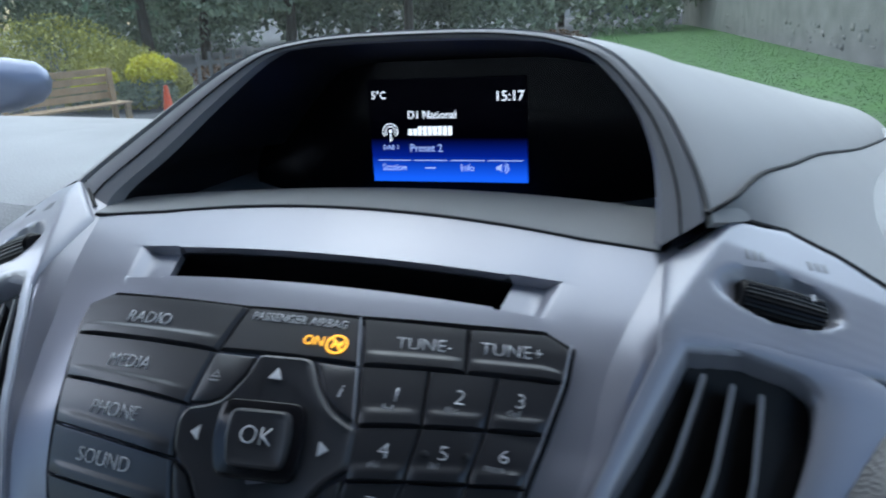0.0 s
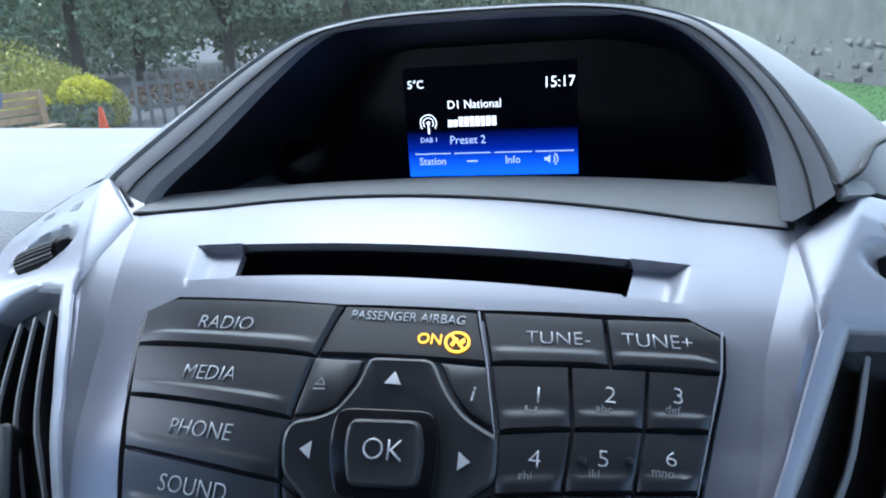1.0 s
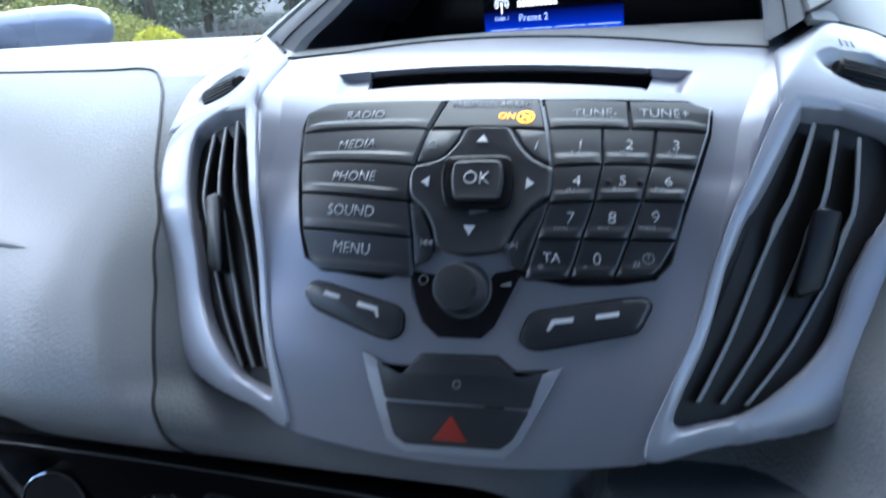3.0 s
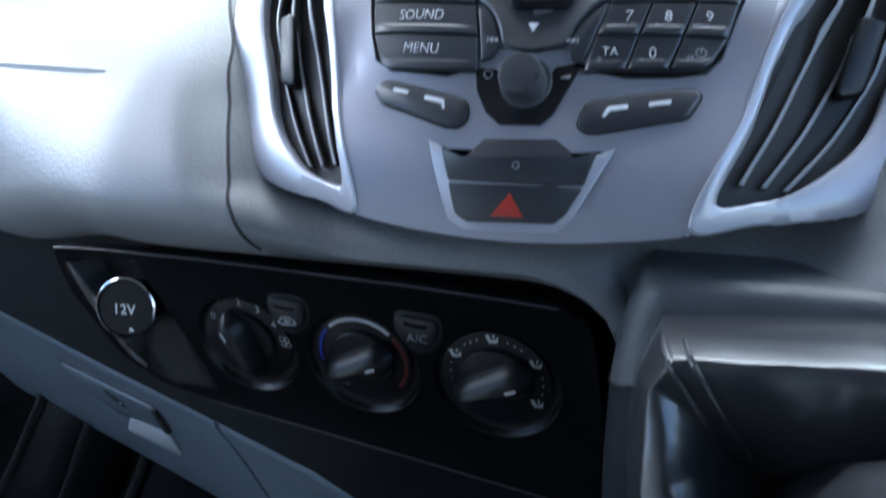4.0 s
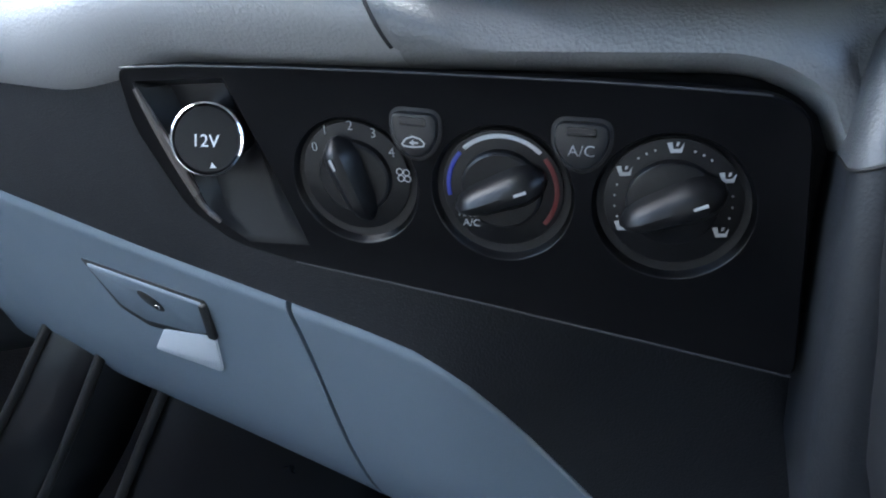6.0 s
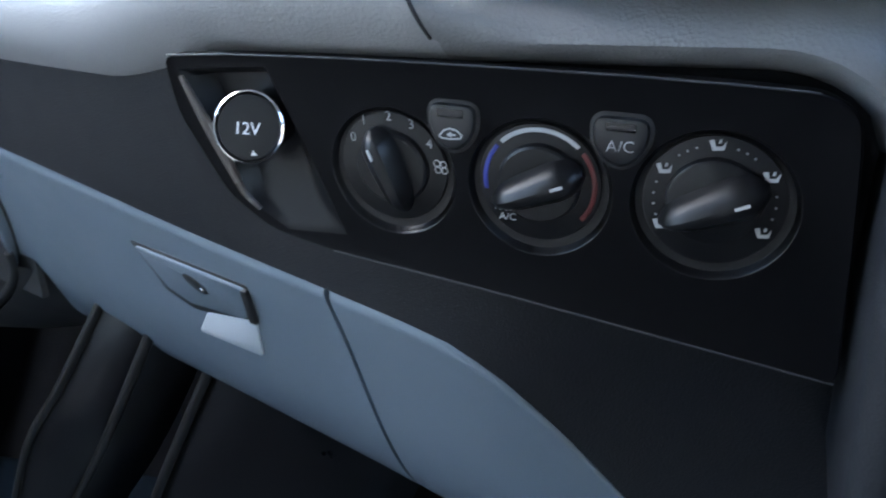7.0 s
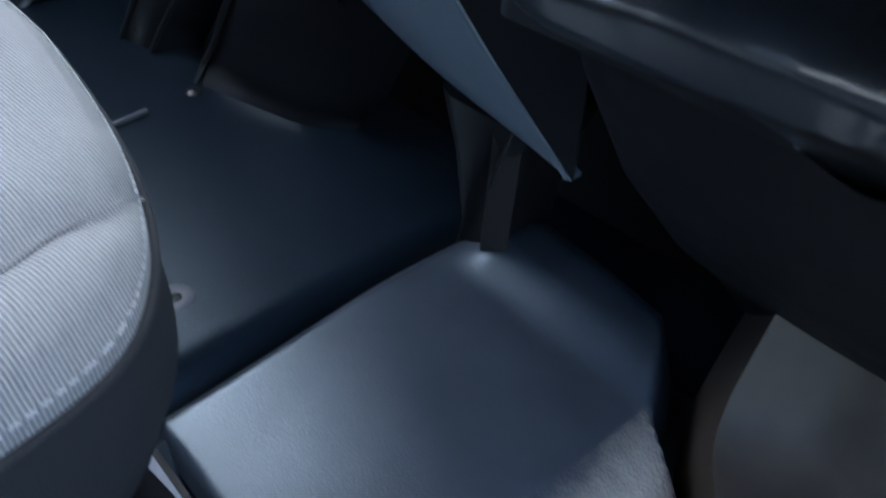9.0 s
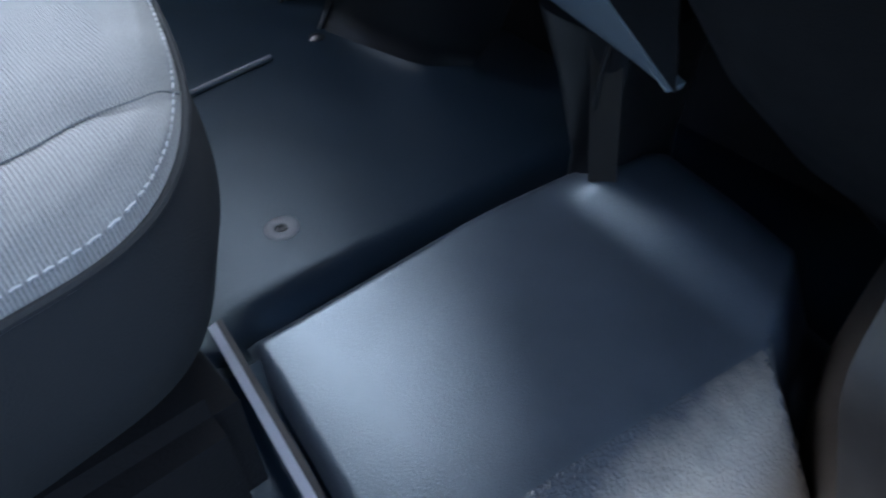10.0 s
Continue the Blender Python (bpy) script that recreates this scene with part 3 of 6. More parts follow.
def arc(cx, cy, r, w, a0, a1, n=14):
    a0, a1 = radians(a0), radians(a1)
    outer = [(cx + r * math.cos(a0 + (a1 - a0) * i / n), cy + r * math.sin(a0 + (a1 - a0) * i / n)) for i in range(n + 1)]
    inner = [(cx + (r - w) * math.cos(a0 + (a1 - a0) * i / n), cy + (r - w) * math.sin(a0 + (a1 - a0) * i / n)) for i in range(n + 1)]
    return outer + inner[::-1]


def ringpolys(cx, cy, r, w, n=4):
    return [arc(cx, cy, r, w, 360 / n * i, 360 / n * (i + 1), 8) for i in range(n)]


shape("mast_icon", [arc(11.5, 27.5, 4.6, .5, 140, 400), arc(11.5, 27.5, 3.0, .5, 140, 400), arc(11.5, 27.5, 1.0, .9, 0, 359), [(11.2, 28), (11.8, 28), (12.0, 33.2), (11.0, 33.2)]], scr, WHITE_LIT, disp, h=0.3)
shape("mute_icon", [[(72, 47), (73.5, 47), (75, 45.6), (75, 50.2), (73.5, 48.8), (72, 48.8)], arc(75.5, 48, 2.2, .6, -60, 60), arc(75.5, 48, 3.6, .6, -60, 60)], scr, DIM_LIT, disp, h=0.3)

# ---- radio control panel ----
radio = thing("radio_control_panel", "black radio keypad with white printed keys in the silver dash", "radio panel")
BASE_LINE = [(-78.5, 48), (-88.8, 53.5), (-89.2, 62.5), (-85.7, 80.5), (-81.1, 98), (-76.5, 118), (-72, 131), (-63, 136.2), (-35, 139.6), (-22, 136.5), (-20.5, 146), (-15, 156), (-8, 161.5), (9, 161), (14, 156), (22.5, 136.5),
             (41.7, 139.2), (60, 138), (73, 135.5), (78.4, 129), (81, 118), (84.2, 103), (88.4, 80.5), (91.8, 63.8), (92.4, 51.5), (82, 46.2), (58.4, 48.6), (23.3, 51.2), (-21, 51.8)]
part("base_plate", slab(resample(BASE_LINE, 4), face, -1.0, 1.0, 0.4), GLOSS, radio, "gloss black plate behind the keys")


def lerp2(a, b, t):
    return (a[0] + (b[0] - a[0]) * t, a[1] + (b[1] - a[1]) * t)


def key_mesh(tl, tr, br, bl, ridge_on=True, clip=None, gap=0.26, rise=2.6, step=0.8, nx=16, ny=16):
    """A key with soft edges and a raised bar along its foot. clip: a line cutting a corner, as point and inward normal."""
    us = [0, .02, .05] + span(.1, .9, nx) + [.95, .98, 1]
    vs = [0, .03, .08] + span(.14, .86, ny) + [.92, .97, 1]

    def f(u, v):
        top, bot = lerp2(tl, tr, u), lerp2(bl, br, u)
        w = max(1.0, abs(tr[0] - tl[0]))
        hgt = max(1.0, abs(bl[1] - tl[1]))
        du, dv = min(u, 1 - u) * w, min(v, 1 - v) * hgt
        if clip:
            (cx, cy), (nx_, ny_) = clip
            end = bot if ny_ < 0 else top
            cut = (gap - (end[0] - cx) * nx_) / ny_ + cy
            if ny_ < 0:
                bot = (bot[0], min(bot[1], cut))
            else:
                top = (top[0], max(top[1], cut))
        x, s = lerp2(top, bot, v)
        e = min(du, dv)
        h = rise * (1 - max(0, 1 - e / 0.6) ** 2 * 0.5)
        if ridge_on:
            k = max(0, min(1, (v - 0.70) / 0.10))
            tip = max(0, min(1, (u - 0.04) / 0.08)) * max(0, min(1, (0.97 - u) / 0.10))
            h += step * (k * k * (3 - 2 * k)) * tip
        return face(x, s, h)
    g = gap
    tl, tr, br, bl = (tl[0] + g, tl[1] + g), (tr[0] - g, tr[1] + g), (br[0] - g, br[1] - g), (bl[0] + g, bl[1] - g)
    bm = sheet(f, us, vs)
    # skirt down to the plate
    edge = [e for e in bm.edges if e.is_boundary]
    geo = bmesh.ops.extrude_edge_only(bm, edges=edge)
    for v in geo["geom"]:
        if isinstance(v, bmesh.types.BMVert):
            v.co = v.co + (face(0, 90, -2.0) - face(0, 90, 0))
    return bm


def xl(s):  # outer left edge of the keys
    return np.interp(s, [54, 66.5, 83.7, 101.2, 118, 131, 137], [-87.8, -86.8, -83, -77.8, -74.5, -70.6, -68])


def xr(s):
    return np.interp(s, [50, 64, 82, 102, 119.4, 128.7, 135], [91.9, 90.9, 87, 83.2, 80.1, 77.4, 74])


def cl(s):
    return np.interp(s, [52, 67, 72, 90.6, 97, 108, 121, 136], [-18.8, -21.1, -22.6, -24.8, -26, -24.4, -21.6, -20])


def cr(s):
    return np.interp(s, [52, 71, 91, 102.3, 112.8, 121.6, 136], [23.4, 28.3, 32.5, 33, 31.5, 28.6, 24.4])


row_l = [(49.4, 53.2), (66.5, 72), (83.7, 91.4), (101.2, 107.7), (118.1, 122.4), (136, 138)]
for i, words in enumerate(("RADIO", "MEDIA", "PHONE", "SOUND", "MENU")):
    (t0, t1), (u0, u1) = row_l[i], row_l[i + 1]
    clip = None
    if i == 0:
        clip = ((-87.9, 54.9), V((0.47, 0.883)))
    if i == 4:
        clip = ((-71.5, 131.2), V((0.5, -0.866)))
    k = part("key", key_mesh((xl(max(t0, 54)) if i else -88.5, t0), (cl(t1), t1), (cl(u1), u1), (xl(u0), u0), clip=clip), KEY, radio)
    text("legend", words, face, (-55.7, -54.9, -51.9, -50.4, -48.2)[i], (60.9, 78.4, 95.7, 111.3, 127.2)[i], 4.9, LEGEND, k, h=2.85, squash=0.95, turn=-.07, slim=.014)


def split_a(s):
    return np.interp(s, [68, 88.3, 105.5, 136], [49.8, 51.4, 49.5, 41.7])


def split_b(s):
    return np.interp(s, [66, 85.5, 104.4, 122, 136], [70.7, 69.6, 66.9, 62.3, 58])


k = part("key", key_mesh((cr(53.2), 53.2), (58.8, 51.3), (60.9, 67.4), (cr(71), 71)), KEY, radio)
text("legend", "TUNE-", face, 46.2, 60.5, 4.5, LEGEND, k, h=2.65, turn=.10, slim=.014)
k = part("key", key_mesh((58.8, 51.3), (91.4, 47.4), (xr(64), 64.1), (60.9, 67.4), clip=((91.0, 52.8), V((-0.5, 0.866)))), KEY, radio)
text("legend", "TUNE+", face, 73.5, 57.4, 4.5, LEGEND, k, h=2.65, turn=.10, slim=.014)
rows_r = [((71, 64.2)), ((91, 82)), ((107.2, 101.7)), ((121.8, 119.4)), ((137.4, 134))]


def row_at(r, x):
    """Height of the row line r of the number keys at x: the lines rise a little outwards."""
    return rows_r[r][0] + (rows_r[r][1] - rows_r[r][0]) * (x - 30) / 56


names_k = (("1", "␣", "2", "abc", "3", "def"), ("4", "ghi", "5", "jkl", "6", "mno"), ("7", "pqrs", "8", "tuv", "9", "wxyz"), ("*", "TA", "0", "+", "#", ""))
num_x = ((42.1, 60.9, 78.6), (42.3, 59.4, 76.3), (40.8, 56.3, 72.1), (34.3, 51.5, 66.5))
num_s = ((79.3, 76.3, 73.4), (97.2, 95.1, 92.6), (113.0, 112.0, 110.5), (129.4, 128.8, 128.0))
for r in range(4):
    edges = []
    for q in (r, r + 1):
        edges.append([(f(row_at(q, g)), row_at(q, g)) for f, g in ((cr, 30), (split_a, 50), (split_b, 68), (xr, 86))])
    for c in range(3):
        clip = ((77.6, 129.0), V((-0.62, -0.785))) if (r, c) == (3, 2) else None
        k = part("key", key_mesh(edges[0][c], edges[0][c + 1], edges[1][c + 1], edges[1][c], clip=clip, nx=10, ny=12), KEY, radio)
        big, small = names_k[r][2 * c], names_k[r][2 * c + 1]
        nx_, sy = num_x[r][c], num_s[r][c]
        if r < 3:
            text("legend", big, face, nx_, sy, 5.0, LEGEND, k, h=2.65, slim=.014)
            ux, us = nx_ - (1.6, 2.2, 3.0)[r], sy + 4.3
            if small == "␣":
                shape("legend", [[(ux - 1.6, us - .9), (ux - 1.0, us - .9), (ux - 1.0, us + .1), (ux + 1.0, us + .1), (ux + 1.0, us - .9), (ux + 1.6, us - .9), (ux + 1.6, us + .7), (ux - 1.6, us + .7)]], face, FAINT, k, h=2.9)
            else:
                text("legend", small, face, ux, us, 2.3, FAINT, k, h=2.95)
        elif big == "0":
            text("legend", "0", face, nx_, sy, 4.8, LEGEND, k, h=2.65, slim=.014)
            text("legend", "+", face, nx_ - 4.2, sy + 3.4, 2.6, FAINT, k, h=2.9)
        elif big == "*":
            text("legend", "TA", face, nx_ + .4, sy - .5, 3.8, LEGEND, k, h=2.65, slim=.014)
            text("legend", "*", face, nx_ - 3.6, sy + 4.0, 4.0, FAINT, k, h=2.9)
        else:
            text("legend", "#", face, nx_ - .6, sy + 2.2, 3.6, FAINT, k, h=2.9)
            shape("legend", ringpolys(nx_ + 3.6, sy - .6, 2.2, .4) + [[(nx_ + 3.4, sy - 2.2), (nx_ + 3.8, sy - 2.2), (nx_ + 3.8, sy - .4), (nx_ + 3.4, sy - .4)]], face, FAINT, k, h=2.65)
        if (r, c) == (1, 1):
            for dx, ds in ((-5.3, 1.0), (6.6, -.4)):
                shape("bump", [[(nx_ + dx + 1.1 * math.cos(a * .5236), sy + ds + 1.1 * math.sin(a * .5236)) for a in range(12)]], face, KEY, k, h=2.6, thick=0.7)

# centre: airbag lamp panel, pad of arrows, corner keys, volume knob
k = part("airbag_panel", key_mesh((-18.6, 53.2), (23.2, 53), (28.1, 71), (-22.2, 71.6), ridge_on=False, rise=2.4, gap=.45), KEY, radio)
text("legend", "PASSENGER AIRBAG", face, 2.3, 57.4, 3.4, LEGEND, k, h=2.62, squash=0.82, slim=.002)
text("lamp_text", "ON", face, 10.3, 64.8, 3.7, AMBER, k, h=2.75, squash=.9)
shape("lamp_icon", ringpolys(18.3, 65.0, 3.7, .75) + [[(15.6, 62.6), (16.2, 62.1), (21.0, 67.3), (20.4, 67.9)], [(16.3, 66.1), (17.7, 63.5), (18.5, 63.9), (17.3, 66.7)], [(18.7, 64.8), (20.2, 63.3), (20.6, 64.8), (19.3, 66.3)]], face, AMBER, k, h=2.75)
for poly, mark in (([(-22.6, 72.4), (-7, 72.6), (-8, 79), (-12.5, 88), (-17, 90), (-24.4, 91)], "eject"), ([(13.8, 71.8), (28.4, 71.8), (32.3, 90.4), (29.6, 89.8), (24, 86.6), (19.5, 81.6)], "info"),
                   ([(-24.4, 107.6), (-17.8, 111.6), (-13.8, 118.5), (-11.5, 127), (-14, 132), (-19.8, 134.2), (-21.5, 121)], "prev"), ([(32.4, 106), (26.5, 110), (20.8, 118), (17.3, 127), (19, 133), (24.2, 134.8), (28.5, 121.6), (31.3, 113)], "next")):
    k = part("key", slab(resample(inset(poly, .4), 2.5), face, 0.8, 2.5, 0.8), KEY, radio)
    if mark == "eject":
        shape("legend", [[(-20.2, 81.7), (-18.3, 79.0), (-18.3, 79.7), (-19.3, 81.2)], [(-18.3, 79.0), (-16.6, 81.7), (-17.4, 81.2), (-18.3, 79.7)], [(-20.2, 81.7), (-19.3, 81.2), (-17.4, 81.2), (-16.6, 81.7)], [(-20.1, 82.4), (-16.7, 82.4), (-16.7, 83), (-20.1, 83)]], face, FAINT, k, h=2.5)
    elif mark == "info":
        text("legend", "i", face, 24.6, 81, 4.6, LEGEND, k, h=2.5, shear=0.15)
    else:
        cx, d = (-14.8, -1) if mark == "prev" else (18.8, 1)
        shape("legend", [[(cx + d * o, 122.9), (cx + d * (o + 2.2), 124.3), (cx + d * o, 125.7)] for o in (-2.2, 0)] + [[(cx + d * 2.3, 122.9), (cx + d * 2.7, 122.9), (cx + d * 2.7, 125.7), (cx + d * 2.3, 125.7)]], face, FAINT, k, h=2.5)
pad_line = rounded([(-6.2, 71.9), (12.8, 71.3), (15.5, 76), (18.9, 82), (24, 87.6), (29.6, 90.6), (33, 92), (33.2, 104), (26, 109.4), (20.2, 117.6), (16.6, 127), (2, 129.5), (-10.5, 127.2), (-13.2, 118), (-17.4, 111), (-24, 106.4), (-26, 97), (-24.3, 91.9), (-16.4, 90.4), (-11.9, 88.2), (-8.2, 82), (-6.9, 78)], 3, 3)
dp = part("arrow_pad", slab(resample(pad_line, 2.5), face, 0.8, 3.3, 1.4, dish=0.5), KEY, radio)
for pts in ([(2.6, 76.2), (5.0, 80.3), (.2, 80.2)], [(2.2, 121.2), (-.2, 117.2), (4.6, 117.2)], [(-19.9, 99.4), (-16.7, 97.1), (-16.7, 101.7)], [(26.2, 99.4), (23, 97), (23, 101.8)]):
    shape("arrow", [pts], face, LEGEND, dp, h=2.85)
part("ok_surround", slab(resample(rounded([(-11.5, 88), (16, 87.1), (18.3, 98), (17.3, 110.5), (-8.6, 111), (-11.8, 99)], 4), 2), face, 2.0, 3.5, 0.9), GLOSS, radio)
# Thin bright tubes paint the light that the key edges catch.
for line, top, foot in ((cr, 53.5, 104), (xr, 51.5, 102)):
    part("key_glint", tube([face(line(q) - (.9 if line is cr else .6), q, 2.7) for q in span(top, foot, 24)], lambda t: .00036 - .0002 * t, 6), BRIGHT, radio, "bright line painting the highlight on the key edges")
okk = part("ok_key", slab(resample(rounded([(-7.2, 91), (12.6, 90.2), (14.4, 98.6), (13.7, 107.2), (-5, 107.8), (-7.2, 99)], 3), 2), face, 2.0, 4.5, 1.1, dish=0.4), KEY, radio)
text("legend", "OK", face, 3.4, 98.6, 5.6, LEGEND, okk, h=4.2, slim=.014)
kc, kn = face(0.8, 142.5, 0), (face(0.8, 142.5, 1) - face(0.8, 142.5, 0)).normalized()
km = Matrix.Translation(kc) @ kn.to_track_quat("Z", "Y").to_matrix().to_4x4()
knob = part("volume_knob", lathe([(.0098, 0), (.0098, .002), (.0094, .0025), (.0092, .0115), (.0087, .0130), (.0075, .0134), (.0, .0127)], km, 48), KNOB, radio, "round grey volume knob")
part("knob_collar", lathe([(.0114, -.0005), (.0114, .0012), (.0109, .0018), (.0101, .0018), (.0101, 0)], km, 48), RIMGREY, radio)
shape("power_icon", ringpolys(-15.8, 139, 2.0, .4), face, FAINT, radio, h=1.1)
shape("volume_icon", [[(15.5, 139.6), (19.5, 138.4), (19.5, 140.2), (15.5, 140.2)]], face, FAINT, radio, h=1.1)

# seek buttons left and right of the knob
for sgn, poly, marks in ((-1, [(-69.5, 145.5), (-66.5, 141.3), (-60, 141.8), (-26, 150.5), (-23, 153.5), (-23.2, 160.5), (-27.5, 163.2), (-33, 162.5), (-64, 151.8)],
                          [[(-59, 145.0), (-51.5, 146.6), (-51.8, 148.6), (-59.4, 146.8)], [(-43, 149.0), (-34, 151.0), (-33, 155.2), (-34.2, 155.2), (-35, 152.8), (-43.4, 150.9)]]),
                         (1, [(71.8, 144.2), (69, 142.2), (60, 143.2), (29.5, 149.6), (26.8, 152), (24.2, 160.5), (28.5, 163.6), (34, 163), (67, 154.5)],
                          [[(60.5, 147.6), (52, 149.3), (52, 151.2), (60.3, 149.5)], [(44, 150.8), (36, 152.3), (34.2, 156.6), (35.4, 156.8), (37.2, 154), (44, 152.7)]])):
    sk = thing("seek_button", "black rocker button with a pale outline mark in the silver dash", "button", "seek buttons")
    part("button_cap", slab(resample(rounded(poly, 2.5), 3), face, -0.5, 2.4, 1.2), KEY, sk)
    part("button_gap", slab(resample(inset(rounded(poly, 2.5), -0.9), 3), face, -0.8, 0.5, 0.3), BLACK, sk)
    shape("mark", marks, face, LEGEND, sk, h=2.4)

# hazard switch
hz = thing("hazard_switch", "black hazard switch with a red triangle in a silver bracket", "switch")
CL = [(-37, 171), (-33, 170.5), (-21, 174.5), (-14, 167.5), (16.5, 166.5), (24, 172), (35, 170.5), (38.5, 172), (25.5, 198.5), (19.5, 204.5), (-19.5, 205.6), (-26, 201.5)]
part("bracket", slab(resample(inset([(-37, 171), (-26, 201.5), (-19.5, 205.6), (19.5, 204.5), (25.5, 198.5), (38.5, 172), (24, 178), (-21, 178)], -1.2), 3), face, -0.5, 1.6, 0.8), BRIGHT, hz)
part("upper_blank", slab(resample(rounded([(-32.5, 172), (-21, 176), (-13.5, 169), (16, 168), (24, 173.8), (34, 172), (30, 186), (-27.5, 186.5)], 1.5), 3), face, 0, 2.3, 0.8), KEY, hz)
hk = part("hazard_key", slab(resample(rounded([(-27.3, 187.2), (29.7, 186.7), (23.5, 198), (18.8, 202), (-18.8, 203), (-23.5, 200)], 1.5), 3), face, 0, 2.6, 0.8), KEY, hz)
shape("red_triangle", [[(0.2, 190.4), (6.6, 199.8), (-7.6, 200)]], face, HAZARD, hk, h=2.6, label="red triangle")
part("recess", slab(resample(inset(CL, 0.4), 3), face, -1.0, 0.7, 0.3), BLACK, hz)
shape("lock_icon", ringpolys(1.5, 179, 1.6, .4), face, FAINT, hz, h=2.3)

# ---- climate panel: a near-upright plate below the overhang ----


def clim(x, z, h):
    """x, z in millimetres of the place, h mm in front of the plate."""
    return V((x * .001, .175 + .15 * (.763 - z * .001) - h * .001, z * .001))


def flip(fm):  # text runs down its second axis
    return lambda x, s, h: fm(x, -s, h)


climate = thing("climate_control_panel", "black heater panel with three round dials under the dash overhang", "heater panel")
OUT = [(-354, 790), (-318, 791.5), (-258, 791.3), (-204, 790), (-131, 787.7), (-88, 785.5), (-60, 783.4), (-48, 776), (-45.5, 765), (-41.6, 721), (-37.3, 656), (-104.7, 666.5), (-187, 679), (-274.5, 691.4), (-310, 699.9), (-333, 718), (-352.7, 760.5)]
PANEL = mat("black panel plastic", (0.0031, 0.0033, 0.0043), 0.48, grain=0.15, grain_size=0.001, spec=0.07)
DIALS = ((-236.8, 740.0, 26.4, 110), (-167.2, 738.0, 27.2, 22), (-95.0, 736.5, 28.0, 24))


def ring_of(cx, cz, r, n=56):
    return [(cx + r * math.cos(2 * math.pi * i / n), cz + r * math.sin(2 * math.pi * i / n)) for i in range(n)]


def socket_edge(v):
    """Left and right edge of the socket's recess, v 0 at its top and 1 at its foot."""
    return (np.interp(v, [0, .8, 1], [-347, -321, -300]), np.interp(v, [0, .8, 1], [783, 716, 701])), (np.interp(v, [0, .58, 1], [-296, -278, -266]), np.interp(v, [0, .58, 1], [785.5, 738, 702]))


def socket_floor(u, v):
    (ax, az), (bx, bz) = socket_edge(v)
    deep = 15 * min(1, v / .05) * (1 - max(0, min(1, (v - .42) / .56)) ** 1.2)
    deep *= min(1, u / .16) ** .8 * min(1, (1 - u) / .22) ** .8
    return clim(ax + (bx - ax) * u, az + (bz - az) * u, -deep)


def holed_plate(outer, holes, h):
    """A flat plate with holes, and a rounded rim that turns back at its outer edge."""
    bm = bmesh.new()
    edges = []
    for line in [inset(outer, 2.0)] + holes:
        vs = [bm.verts.new(clim(x, z, h)) for x, z in line]
        edges += [bm.edges.new((a, b)) for a, b in zip(vs, vs[1:] + vs[:1])]
    bmesh.ops.triangle_fill(bm, use_beauty=True, use_dissolve=False, edges=edges)
    loft([[clim(x, z, q) for x, z in inset(outer, d)] for d, q in ((2.0, h), (1.0, h + .5), (.3, h + .2), (0, h - .6), (0, h - 8))], caps=False, bm=bm)
    return bm


sock_hole = [socket_edge(v)[0] for v in span(0, 1, 24)] + [socket_edge(v)[1] for v in span(1, 0, 24)]
part("plate", holed_plate(resample(rounded(OUT, 8), 6), [[(float(x), float(z)) for x, z in sock_hole]] + [ring_of(cx, cz - 2.4, r + 5.2) for cx, cz, r, _ in DIALS], 0), PANEL, climate)
part("socket_recess", sheet(socket_floor, [0, .03, .06, .1, .13, .16] + span(.22, .9, 16) + [.94, .96, .98, .99, 1], [0, .015, .03, .05] + span(.08, 1, 36)), mat("satin scoop plastic", (0.0065, 0.007, 0.0085), 0.42, grain=0.1, grain_size=0.001, spec=0.2), climate, "scooped recess round the power socket")
# Brown-grey tube paints the reflection along the recess's left flank.
part("flank_reflection", tube(curve([clim(*socket_edge(v)[0], .3) for v in span(.04, .86, 8)], 4), lambda t: .0012 + .0016 * math.sin(math.pi * t), 8), mat("brown-grey painted reflection", (0.07, 0.06, 0.055), 0.3), climate)
# Paler beads paint the highlight on the panel's top and bottom edges.
BEAD_SHINE = mat("panel edge highlight", (0.03, 0.032, 0.036), 0.4)
part("edge_highlight", tube([clim(x, z, .3) for x, z in ((-351, 789.5), (-318, 790.8), (-258, 790.6), (-204, 789.3), (-131, 787), (-88, 784.8), (-62, 783))], .0006), BEAD_SHINE, climate)
part("edge_highlight", tube([clim(x, z, .2) for x, z in ((-275, 692), (-187, 680), (-104, 667.3), (-39, 657.2))], .0006), BEAD_SHINE, climate)

BEZEL = mat("dark satin bezel", (0.0042, 0.0045, 0.0056), 0.34, grain=0.08, grain_size=0.001, spec=0.3)
BUTTON = mat("black button plastic", (0.010, 0.0105, 0.012), 0.36, vary=0.1)
PRINT_DIM = mat("dull grey print", (0.40, 0.41, 0.42), 0.5, vary=0.03)


